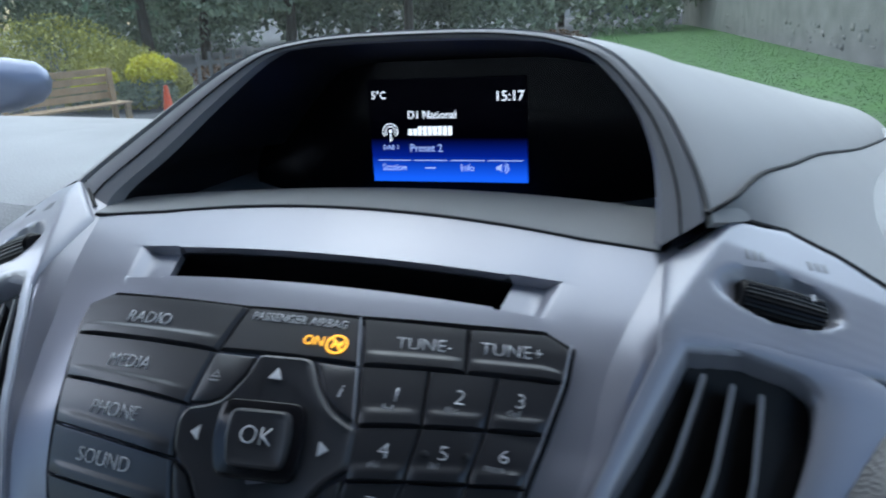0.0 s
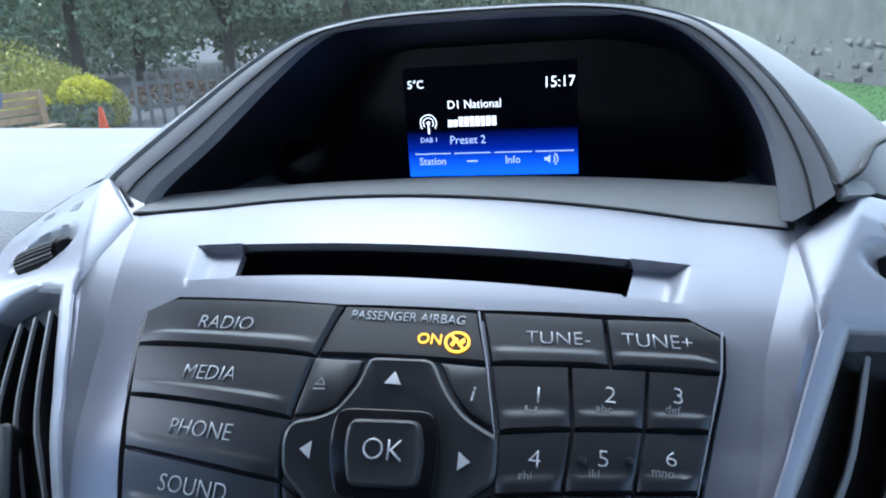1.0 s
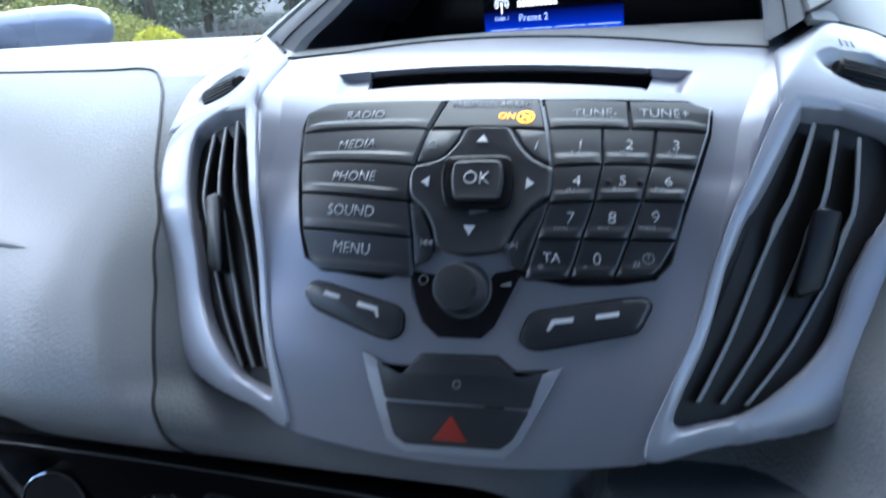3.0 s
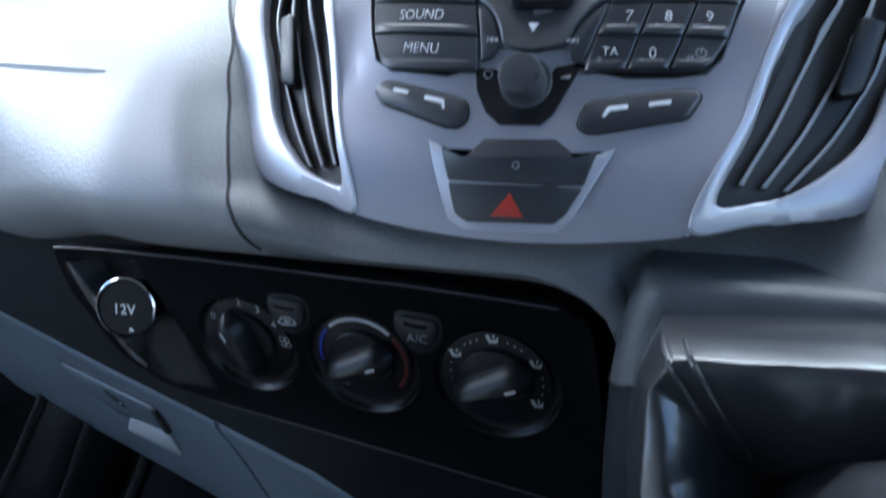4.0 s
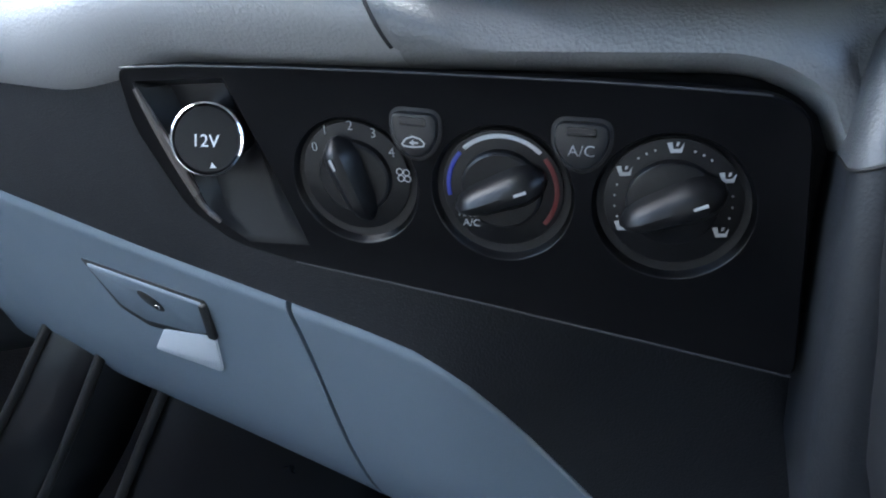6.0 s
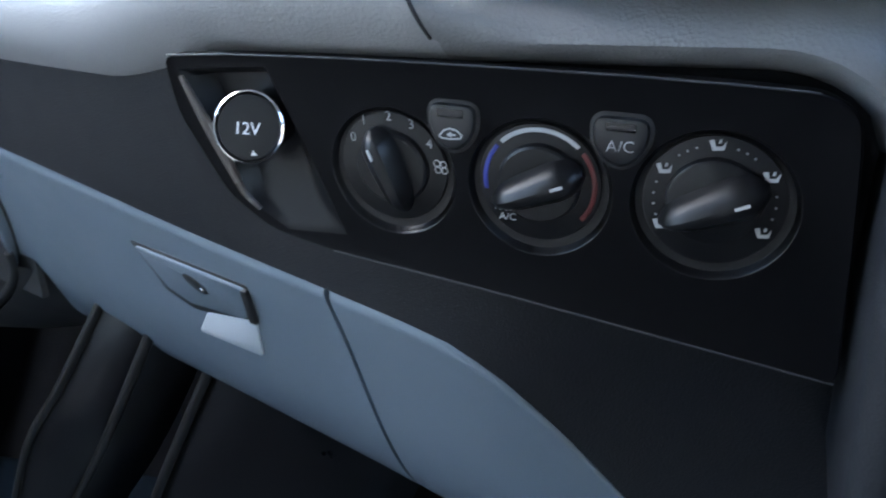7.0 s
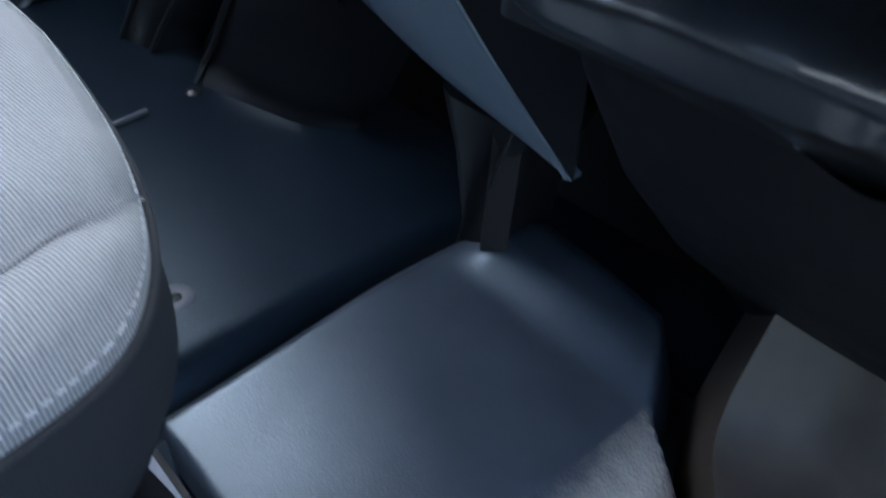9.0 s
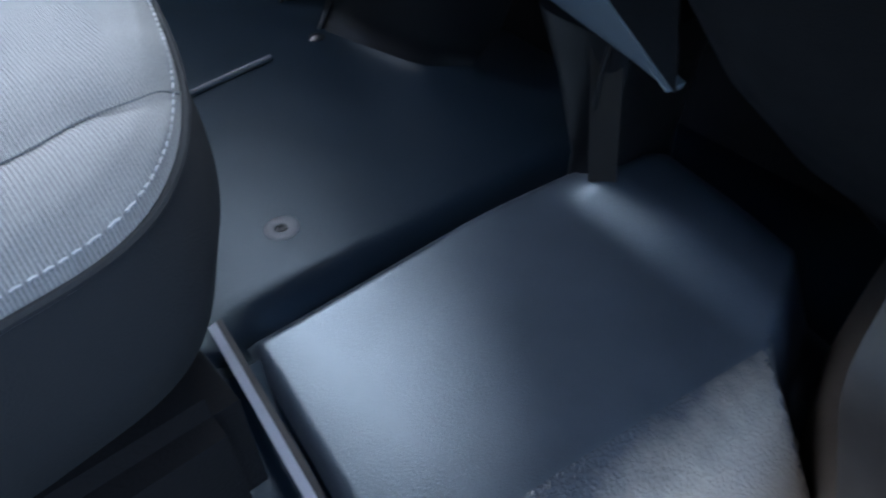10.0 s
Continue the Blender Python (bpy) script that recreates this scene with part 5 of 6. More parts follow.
# ---- seams of the dash ----
part("pad_seam", tube([pad_point(q.x, q.y) + V((0, -.0003, .0003)) for q in SEAM_X], .0009), BLACK, dash)
part("pad_crease", tube([pad_point(-.75 + .44 * i / 14, 39.8) + V((0, .0012, -.0012)) for i in range(15)], lambda t: .0036 * min(1, 12 * (1 - t)) + .0002), PAD, dash)
BIN_TOP = curve([(.0515, .3015, .9662), (.0605, .312, .9695), (.0707, .338, .9722), (.086, .375, .9685), (.104, .430, .962), (.14, .53, .946), (.19, .685, .926), (.24, .80, .91)], 4)
BIN_FOOT = curve([tuple(face(x, float(np.interp(x, [117, 138, 158, 176, 194, 260], [8, -14, -21, -17, -8, 20])) - 1.2, .3)) for x in (134, 141, 150, 160, 172, 186, 205, 240)], 4)


def binnacle_pt(u, v):
    i = min(int(u * (len(BIN_TOP) - 1)), len(BIN_TOP) - 2)
    f = u * (len(BIN_TOP) - 1) - i
    p = BIN_TOP[i].lerp(BIN_TOP[i + 1], f).lerp(BIN_FOOT[i].lerp(BIN_FOOT[i + 1], f), v)
    return p + V((0, 0, .22 * v * (1 - v) * min(.05, (BIN_TOP[i] - BIN_FOOT[i]).length)))


part("binnacle", sheet(binnacle_pt, span(0, 1, 30), span(0, 1, 14), .006), DASHTOP, dash, "pale grey cover over the driver's instruments")
part("driver_seam", tube([p + V((-.0008, -.0006, .0008)) for p in BIN_TOP], .0009), BLACK, dash)

# ---- floor ----
RUB_FLOOR = mat("dark rubber floor", (0.006, 0.011, 0.018), 0.34, spec=0.36, grain=0.25, grain_size=0.0018, kind="cells", vary=0.15, vary_size=0.09, rough_vary=.03)
RUB_FLOOR.node_tree.nodes["Principled BSDF"].inputs["Specular Tint"].default_value = (0.70, 0.88, 1.0, 1)
BROWN_PLASTIC = mat("worn brown-grey plastic", (.055, .044, .036), .55, grain=.2, grain_size=.002, vary=.25, spec=.25)
FOOT = mat("black footwell moulding", (0.006, 0.006, 0.007), 0.33, grain=0.08, grain_size=0.0015, vary=0.2, spec=0.5)


def channel(x, y):
    """A groove between the passenger's floor and raised mat, added to make its shadow."""
    if not -.08 < y < .40:
        return 0
    d = x + .196 - .036 * (y + .06) / .42
    return .030 * max(0, min(1, (d + .055) / .045)) ** 1.5 if d < .012 else 0


floor = finish(sheet(lambda x, y: V((x, y, .2 - channel(x, y) + (.10 * max(0, y - .55) ** 1.2 if y > .55 else 0) - .0015 * math.sin(x * 9) * math.cos(y * 7) - .02 * ease((x + .17) / .05) - .08 * ease((x - .0) / .12))), span(-1.03, -.26, 26) + [-.245, -.235, -.225, -.215, -.205, -.198, -.192, -.186, -.17, -.15] + span(-.12, 1.0, 36), span(-1.2, .95, 60), .03), "floor", RUB_FLOOR)
tagged(floor, "dark rubber-lined van cab floor", "floor", kind="structure")


def hump_pt(u, v):
    """Moulded mat over the middle of the floor: u from the passenger side across, v from the seats forwards."""
    left = -.196 + .036 * v
    far = .350 + .085 * ease(u * .46 / .07) - .03 * u
    near = -.054 - .062 * u
    x = left + .44 * u
    y = near + (far - near) * v
    du, dv0, dv1 = u * .46, v * .42, (1 - v) * .40
    lip = min(1, du / .014) ** .5 * min(1, dv0 / .006) * min(1, dv1 / .02) ** .6
    z = .199 + .013 * lip
    p = (x + .085) * .51 + (y - .165) * .86
    z += .014 - .095 * (math.sqrt(p * p + .0016) - .04)
    z -= .002 * ease((x + .19) / .1) - .003 * math.sin(9 * x) * math.sin(8 * y + 1)
    z += .028 * ease((y - .280 + .02 * x) / .066) * (1 - .40 * ease((x + .02) / .16)) * ease(du / .07)
    d = .993 * (x - .124) - .12 * (y - .17)
    z -= .26 * (math.sqrt(d * d + .0004) + d)
    e = min((x - .125) * .92 + (y - .289) * .38, (x - .125) * .56 + (y - .289) * .83)
    z -= min(.07, 2.0 * max(0, e))
    return V((x, y, z))


hump = thing("floor_mat", "grey moulded rubber mat over the floor hump", "floor mat")
part("mat_body", sheet(hump_pt, span(0, 1, 100), span(0, 1, 90), .006), RUBBER, hump)
# Pale brown puts the driver's door light into the dusty heel slope's colour.
LIT_SLOPE = mat("dusty rubber with painted door light", (0.046, 0.056, 0.070), 0.40, grain=0.5, grain_size=0.004, kind="cells", vary=0.12, vary_size=0.05, spec=0.6)
wnt = LIT_SLOPE.node_tree
w_tc, w_n, w_sep = wnt.nodes.new("ShaderNodeTexCoord"), wnt.nodes.new("ShaderNodeTexNoise"), wnt.nodes.new("ShaderNodeSeparateXYZ")
w_n.inputs["Scale"].default_value, w_n.inputs["Detail"].default_value = 45.0, 6.0
wnt.links.new(w_tc.outputs["Object"], w_n.inputs["Vector"])
wnt.links.new(w_tc.outputs["Object"], w_sep.inputs[0])
w_add, w_map, w_mix = wnt.nodes.new("ShaderNodeMath"), wnt.nodes.new("ShaderNodeMapRange"), wnt.nodes.new("ShaderNodeMixRGB")
w_add.operation = "MULTIPLY_ADD"  # the dusty lit tone grows towards the heels, broken up by noise
w_add.inputs[1].default_value = 0.04
wnt.links.new(w_n.outputs["Fac"], w_add.inputs[0])
wnt.links.new(w_sep.outputs["X"], w_add.inputs[2])
w_map.inputs[1].default_value, w_map.inputs[2].default_value = 0.130, 0.188
wnt.links.new(w_add.outputs[0], w_map.inputs[0])
w_old = wnt.nodes["Principled BSDF"].inputs["Base Color"].links[0].from_socket
w_mix.inputs[2].default_value = (0.44, 0.38, 0.31, 1)
wnt.links.new(w_map.outputs[0], w_mix.inputs[0])
wnt.links.new(w_old, w_mix.inputs[1])
wnt.links.new(w_mix.outputs[0], wnt.nodes["Principled BSDF"].inputs["Base Color"])


def heel_pt(w, v):
    """The slope towards the driver's heels, a hair above the mat."""
    u0 = .5
    for _ in range(4):
        q = hump_pt(u0, v)
        u0 += (.106 + .12 * (q.y - .17) - q.x) / .44
    return hump_pt(u0 + (1 - u0) * w, v) + V((.0004, 0, .0012 * min(1, w * 8)))


part("lit_slope_patch", sheet(heel_pt, span(0, 1, 40), span(0, .78, 50)), LIT_SLOPE, hump, "pale dusty slope of the mat with the door light painted in")
strip = finish(sheet(lambda u, v: V((-.218 + .30 * u, -.068 - .036 * u - .008 * v, .222 - .002 * v)), span(0, 1, 12), span(0, 1, 3), .006), "edge_strip", BRIGHT)
tagged(strip, "pale metal strip along the foot of the seat", "trim strip")
gap = finish(sheet(lambda u, v: V((-.218 + .30 * u, -.062 - .036 * u - .006 * v, .222)), span(0, 1, 12), span(0, 1, 3), .006), "strip_gap", BLACK)
tagged(gap, "black gap beside the metal strip", "trim strip")
for bx, by, r in ((-.309, .054, .020),):
    bl = thing("floor_fastener", "round grey washer with a dark screw on the rubber floor", "fastener")
    part("washer", lathe([(r, 0), (r, .0022), (r * .92, .0032), (r * .45, .0036), (r * .34, .0030), (r * .30, .0012), (0, .0012)], pose(bx, by, .1985), 36), RIMGREY, bl)
    part("screw", lathe([(r * .31, 0), (r * .30, .0028), (r * .18, .0032), (r * .12, .0015), (0, .0015)], pose(bx, by, .199), 20), BLACK, bl)

# passenger footwell: wheel-arch lining with ribs, post beside the tunnel, kick panel
arch = thing("footwell_lining", "dark moulded lining of the passenger footwell", "footwell lining")
part("lining", sheet(lambda x, t: V((x, .52 + .18 * t + .06 * math.sin(3 * t) - .16 * max(0, -.62 - x), .2 + .5 * t)), span(-1.02, .10, 44), span(0, 1, 20), .01), CARPET, arch)


def bulge(a, b, deep, name, edges):
    """A moulded rib of the wheel arch between the edge curves a and b, with rounded shoulders."""
    pa, pb = curve(a, 8), curve(b, 8)
    prof = [(-.10, 1), (-.04, .45), (0, .12), (.08, 0), (.30, -.03), (.55, -.03), (.85, 0), (1, .14), (1.06, .5), (1.12, 1)]
    part(name, loft([[p.lerp(q, k) + V((.35, .9, -.1)) * deep * d for k, d in prof] for p, q in zip(pa, pb)], closed=False), FOOT, arch)
    # Paler tubes paint the highlights that run along the rib's edges.
    for line in (pa, pb)[:edges]:
        part("rib_highlight", tube([p + V((.002, -.001, 0)) for p in line[3:]], lambda t: .0055 - .002 * t, 16), EDGE_SHINE, arch)


# Lightened black for the painted edge highlights of ribs and post.
EDGE_SHINE = mat("black plastic, highlight tone", (0.014, 0.0135, 0.0135), 0.34, vary=.2)
bulge([(-.60, .40, .62), (-.692, .35, .448), (-.76, .345, .36), (-.80, .335, .27), (-.826, .318, .20)], [(-.54, .40, .62), (-.625, .35, .43), (-.69, .35, .33), (-.745, .345, .25), (-.765, .33, .20)], .07, "arch_rib", 2)
bulge([(-.50, .40, .55), (-.595, .355, .345), (-.628, .35, .27), (-.653, .345, .225), (-.650, .325, .20)], [(-.30, .42, .55), (-.39, .39, .345), (-.42, .385, .27), (-.45, .38, .225), (-.46, .37, .20)], .05, "arch_rib", 1)
part("stud", lathe([(.012, 0), (.012, .006), (.007, .010), (0, .011)], pose(-.628, .307, .196), 20), FOOT, arch)
# Grey tube stands in for the lit edge on the dark floor.
part("lit_floor_edge", tube(curve([(-.614, .09, .203), (-.619, .16, .203), (-.622, .228, .204)], 6), .0045, 10), RIMGREY, arch)
post = thing("tunnel_post", "dark upright post between footwell and console", "post")
part("post_body", loft([con_ring(.19, -.175, -.105, .335, .47, .5), con_ring(.24, -.170, -.108, .335, .47, .5), con_ring(.34, -.185, -.095, .315, .47, .5), con_ring(.42, -.20, -.07, .29, .47, .5)]), FOOT, post)
# The post's lit side is put into this face's lighter colour.
part("post_face", sheet(lambda u, t: V((-.121 + .006 * t + .026 * u, .329 - .036 * t + .014 * u, .19 + .23 * t)), span(0, 1, 4), span(0, 1, 8), .003), mat("brown-grey lit post tone", (.018, .0155, .0145), .5, grain=.2, grain_size=.002), post, "brown-grey face of the post, lightened as its lit side")
# Thin paler tube paints the highlight down the post's edge.
part("post_highlight", tube(curve([(-.118, .331, .19), (-.122, .325, .26), (-.115, .311, .33), (-.10, .297, .39), (-.09, .303, .46)], 6), .0024, 12), EDGE_SHINE, post, "paler edge of the post, a painted highlight")
trim = thing("tunnel_trim", "dark curved plastic trim beside the driver's footwell", "trim")
FOLD = curve([(.285, .10, .203), (.266, .16, .207), (.246, .205, .212), (.224, .245, .215), (.200, .288, .219), (.188, .322, .242), (.183, .352, .295), (.180, .385, .36), (.18, .42, .44)], 8)


def trim_pt(k, i):
    p = FOLD[int(i)]
    q = p.lerp(V((p.x - .035, p.y + .03, p.z - .14)), min(1, -k)) if k < 0 else p.lerp(V((p.x + .34, p.y + .08, p.z + .03)), k)
    q.z += .012 * math.sin(9 * k + .12 * i) * max(0, k) + .006 * math.sin(23 * k + .3 * i) * max(0, k)
    return q + V((-.3, -.8, .5)) * (.016 * math.exp(-(k / .045) ** 2) - .012 * math.exp(-((k - .22) / .12) ** 2))


part("trim_face", sheet(trim_pt, [-1, -.8, -.6, -.4, -.25, -.15, -.1, -.06, -.03] + span(0, .2, 16) + span(.23, 1, 30), list(range(len(FOLD))), .006), BROWN_PLASTIC, trim)

# ---- passenger seat ----
seat = thing("passenger_seat", "grey ribbed cloth passenger seat cushion with stitched piping", "seat")


def cushion(zz, grow, e=.32):
    pts = []
    for i in range(96):
        a = 2 * math.pi * i / 96
        cx, cy, rx, ry = -.50, -.33, .515 + grow, .325 + grow
        c, s = math.cos(a), math.sin(a)
        x = cx + rx * math.copysign(abs(c) ** e, c)
        y = cy + ry * math.copysign(abs(s) ** e, s)
        y -= .25 * (max(0, x + .42) ** 1.3) if s > 0 else 0
        x -= .010 * ease((-.12 - y) / .09) if c > 0 else 0
        pts.append(V((x, y, zz)))
    return pts


part("side_panel", loft([cushion(.335, -.10), cushion(.36, -.05), cushion(.405, -.008), cushion(.46, .007), cushion(.515, .002)]), CLOTH_SIDE, seat, "dark plain cloth sides")
ring = cushion(.519, .0025)
part("piping", tube(ring[-26:] + ring[:26], .0028), CLOTH_SIDE, seat)
TOP_SEAM = curve([(-.096, -.074, .531), (-.088, -.086, .542), (-.080, -.102, .5475), (-.079, -.131, .5485), (-.070, -.168, .549), (-.06, -.26, .550), (-.058, -.50, .550)], 8)
top = loft([cushion(.515, .002), cushion(.530, -.002), cushion(.541, -.012), cushion(.547, -.030), cushion(.548, -.055), cushion(.550, -.074), cushion(.552, -.105), cushion(.556, -.15), cushion(.556, -.24)])
near = [e for e in top.edges if all(v.co.x > -.30 and v.co.y > -.45 for v in e.verts)]
bmesh.ops.subdivide_edges(top, edges=near, cuts=5, use_grid_fill=True)
for v in top.verts:
    if v.co.x > -.25 and v.co.z > .525:
        dist = min((v.co - q).length for q in TOP_SEAM)
        v.co.z -= .0055 * math.exp(-(dist / .009) ** 2) - .004 * math.exp(-((dist - .035) / .02) ** 2)
part("cushion", top, CLOTH, seat, angle=50)
part("top_seam", tube([q - V((0, 0, .0048)) for q in TOP_SEAM], .0009), CLOTH, seat)
bm = bmesh.new()
ring2 = cushion(.529, -.001)
path = ring2[70:] + ring2[:26]
for a, b in zip(path, path[1:]):
    n = max(1, int((b - a).length / .0060))
    for i in range(n):
        p, q = a.lerp(b, (i + .15) / n), a.lerp(b, (i + .75) / n)
        up = V((0, 0, .0006))
        tube([p + up, (p + q) / 2 + up * 2, q + up], .0008, 6, bm)
part("stitching", bm, THREAD, seat, "row of pale stitches")
part("seat_base", box((-.95, -.70, .2), (-.03, -.112, .345), bev=.02), CARPET, seat, "black box under the cushion")
part("backrest", loft([cushion(.54, -.12), [V((p.x, -.62 + (p.y + .33) * .22, .80)) for p in cushion(.8, -.08)], [V((p.x, -.70 + (p.y + .33) * .2, 1.15)) for p in cushion(1.1, -.1)]]), CLOTH, seat)

# ---- cab shell ----


def wall(name, f, us, vs, thick, material, label, category):
    return tagged(finish(sheet(f, us, vs, thick), name, material), label, category, kind="structure")


wall("ceiling", lambda x, y: V((x, y, 1.80 - .05 * x * x - .06 * max(0, y - .1))), span(-1.03, .95, 12), span(-1.25, .42, 12), .04, HEADLINER, "pale cloth headliner", "ceiling")
wall("wall_rear", lambda x, z: V((x, -1.25, z)), span(-1.05, .97, 4), span(.15, 1.82, 4), .04, RIMGREY, "grey bulkhead behind the seats", "bulkhead")
wall("wall_front", lambda x, z: V((x, .97, z)), span(-1.05, .97, 4), span(-.2, .87, 4), .04, CARPET, "dark lining of the front bulkhead", "bulkhead")


# passenger's door, hinged at its front edge
d = thing("door_1", "grey plastic passenger door with a moulded armrest", "door", kind="structure")
DH, DD = V((-1.06, .74, 0)), V((-.10, -1, 0)).normalized()
DN = V((-DD.y, DD.x, 0))
if DN.dot(V((1, 0, 0))) < 0:
    DN = -DN


def door_pt(u, z, h=0.0):
    scoop = .03 * math.exp(-((z - .62) / .05) ** 2) - .035 * max(0, min(1, (.47 - z) / .05)) - .02 * math.exp(-((z - .80) / .08) ** 2)
    return DH + DD * u + DN * (h - scoop) + V((0, 0, z))


part("door_trim", sheet(door_pt, span(0, 1.1, 40), span(.12, .95, 40), .06), DOORGREY, d)
part("window_frame", tube([door_pt(.02, .95), door_pt(.3, 1.45), door_pt(.5, 1.78), door_pt(1.08, 1.78), door_pt(1.1, .95)], .025, 10), DOORGREY, d)
sidew = thing("body_side", "dark painted door opening with a grey sill strip", "door frame", kind="structure")


def aperture(z):
    return np.interp(z, [.15, .176, .28, .387, .60, .80], [.20, .231, .36, .479, .60, .66])


part("kick_panel", sheet(lambda u, z: V((-1.0, aperture(z) + (.95 - aperture(z)) * u, z)), span(0, 1, 12), span(.15, .90, 20), .04), PAD_DARK, sidew)
part("sill_strip", tube([V((-1.0, aperture(z) - .004, z)) for z in span(.15, .80, 18)], .006, 10), RIMGREY, sidew)
part("sill", box((-1.06, -.82, .10), (-.99, .14, .215), bev=.012), DOORGREY, sidew)
part("a_pillar", tube([(-1.04, .72, .86), (-1.0, .55, 1.42), (-.95, .35, 1.78)], .045, 12), DOORGREY, sidew)
part("roof_rail", tube([(-.95, .37, 1.79), (-.96, -.75, 1.81), (-1.03, -.80, .90), (-1.03, -.82, .2)], .04, 10), DOORGREY, sidew)
d = thing("door_2", "open grey plastic driver's door with its window down", "door", kind="structure")
EH, ED = V((1.0, .76, 0)), V((.80, -.60, 0)).normalized()
EN = V((ED.y, -ED.x, 0))
part("door_trim", sheet(lambda u, z: EH + ED * u + EN * (.03 * math.exp(-((z - .62) / .05) ** 2)) + V((0, 0, z)), span(0, 1.1, 20), span(.12, .95, 20), .06), DOORGREY, d)
part("window_frame", tube([EH + ED * u + V((0, 0, z)) for u, z in ((.02, .95), (.3, 1.45), (.5, 1.78), (1.08, 1.78), (1.1, .95))], .025, 10), DOORGREY, d)
sidew = thing("body_side", "grey painted door opening on the driver's side", "door frame", kind="structure")
part("kick_panel", sheet(lambda y, z: V((.96, y, z)), span(.45, .95, 6), span(.15, .90, 8), .04), PAD_DARK, sidew)
part("sill", box((.93, -.82, .10), (1.0, .46, .215), bev=.012), DOORGREY, sidew)
part("a_pillar", tube([(.96, .72, .86), (.93, .55, 1.42), (.88, .35, 1.78)], .045, 12), DOORGREY, sidew)
part("roof_rail", tube([(.88, .37, 1.79), (.90, -.75, 1.81), (.96, -.80, .90), (.96, -.82, .2)], .04, 10), DOORGREY, sidew)
wall("pillar_rear", lambda x, z: V((x, -.82, z)), (-1.06, -.95), span(.9, 1.82, 3), .06, DOORGREY, "grey rear door pillar", "pillar")
for sx in (-1, 1):
    wall("side_wall", lambda y, z, s=sx: V((s * .97 - .04, y, z)), span(-1.25, -.80, 3), span(.15, 1.82, 4), .04, DOORGREY, "grey side panel behind the door", "wall")
ws = thing("windscreen", "wide clear windscreen above the dashboard", "windscreen", kind="structure")
pane = part("screen_pane", sheet(lambda x, t: V((x * (1 - .12 * t), 1.0 - .61 * t - .20 * x * x * (1 - t), .87 + .90 * t)), span(-1.05, .97, 16), span(0, 1, 6), .005), GLASS, ws)
pane.visible_shadow = False
part("header_rail", tube([(-.86, .38, 1.79), (0, .42, 1.80), (.86, .38, 1.79)], .035, 10), DOORGREY, ws)

# ---- outside ----
GZ = -.56
ASPHALT = mat("asphalt", (.085, .085, .09), .9, grain=.4, grain_size=.015, vary=.15, vary_size=1.2)
GRASS_M = mat("grass", (.055, .14, .025), .9, grain=.6, grain_size=.03, vary=.3, vary_size=.5)
STONE = mat("weathered stone", (.30, .285, .255), .9, grain=.25, grain_size=.07, vary=.28, vary_size=.5, kind="cells")
WOOD = mat("weathered timber", (.46, .32, .19), .75, grain=.4, grain_size=.01, vary=.25, vary_size=.12)
GREYWOOD = mat("silvered timber", (.22, .20, .18), .8, grain=.4, grain_size=.01, vary=.25, vary_size=.12)
BARK = mat("bark", (.09, .07, .05), .9, grain=.8, grain_size=.03, vary=.3)
CONE_M = mat("orange cone plastic", (.75, .09, .02), .5)
BODY = mat("blue grey car paint", (.16, .19, .30), .3, metal=.3, coat=.6, vary=.03)


def leaf_mat(name, base, vary):
    m, nt, p = nodes_of(name)
    g = nt.nodes.new("ShaderNodeNewGeometry")
    ramp = nt.nodes.new("ShaderNodeValToRGB")
    ramp.color_ramp.elements[0].color = (*[c * (1 - vary) for c in base], 1)
    ramp.color_ramp.elements[1].color = (*[min(1, c * (1 + vary)) for c in base], 1)
    nt.links.new(g.outputs["Random Per Island"], ramp.inputs[0])
    nt.links.new(ramp.outputs[0], p.inputs["Base Color"])
    p.inputs["Roughness"].default_value = .7
    return m


GREEN = leaf_mat("dark green leaves", (.19, .26, .15), .45)
GREEN2 = leaf_mat("grey green leaves", (.27, .31, .20), .4)
OLIVE = leaf_mat("olive clipped leaves", (.42, .40, .10), .25)
YELLOW = leaf_mat("yellow variegated leaves", (.72, .66, .06), .35)
BROWN = leaf_mat("brown winter leaves", (.16, .09, .045), .5)


def leaves(spots, n, size, rng, flat_up=.4):
    """Leaf clumps: n small bent leaves spread over ellipsoids (centre, radii)."""
    verts, faces = [], []
    for i in range(n):
        c, r = spots[rng.randrange(len(spots))]
        a, b = rng.uniform(0, 6.283), math.acos(rng.uniform(-.55, 1))
        k = rng.uniform(.72, 1.06)
        p = V((c[0] + r[0] * k * math.sin(b) * math.cos(a), c[1] + r[1] * k * math.sin(b) * math.sin(a), c[2] + r[2] * k * math.cos(b)))
        d = V((rng.gauss(0, 1), rng.gauss(0, 1), rng.gauss(flat_up, .7))).normalized()
        e = d.cross(V((rng.gauss(0, 1), rng.gauss(0, 1), rng.gauss(0, 1)))).normalized()
        f = d.cross(e)
        s = size * rng.uniform(.6, 1.4)
        o = len(verts)
        verts += [p - e * s, p + f * s * .45 + d * s * .12, p + e * s, p - f * s * .45 + d * s * .12]
        faces += [(o, o + 1, o + 2), (o, o + 2, o + 3)]
    me = bpy.data.meshes.new("leaves")
    me.from_pydata([tuple(v) for v in verts], [], faces)
    return me


def leafy(name, spots, n, size, material, seed, parent=None, **tags):
    me = leaves(spots, n, size, random.Random(seed))
    me.materials.append(material)
    ob = new(name, me)
    ob.parent = parent
    return tagged(ob, **tags) if tags else ob


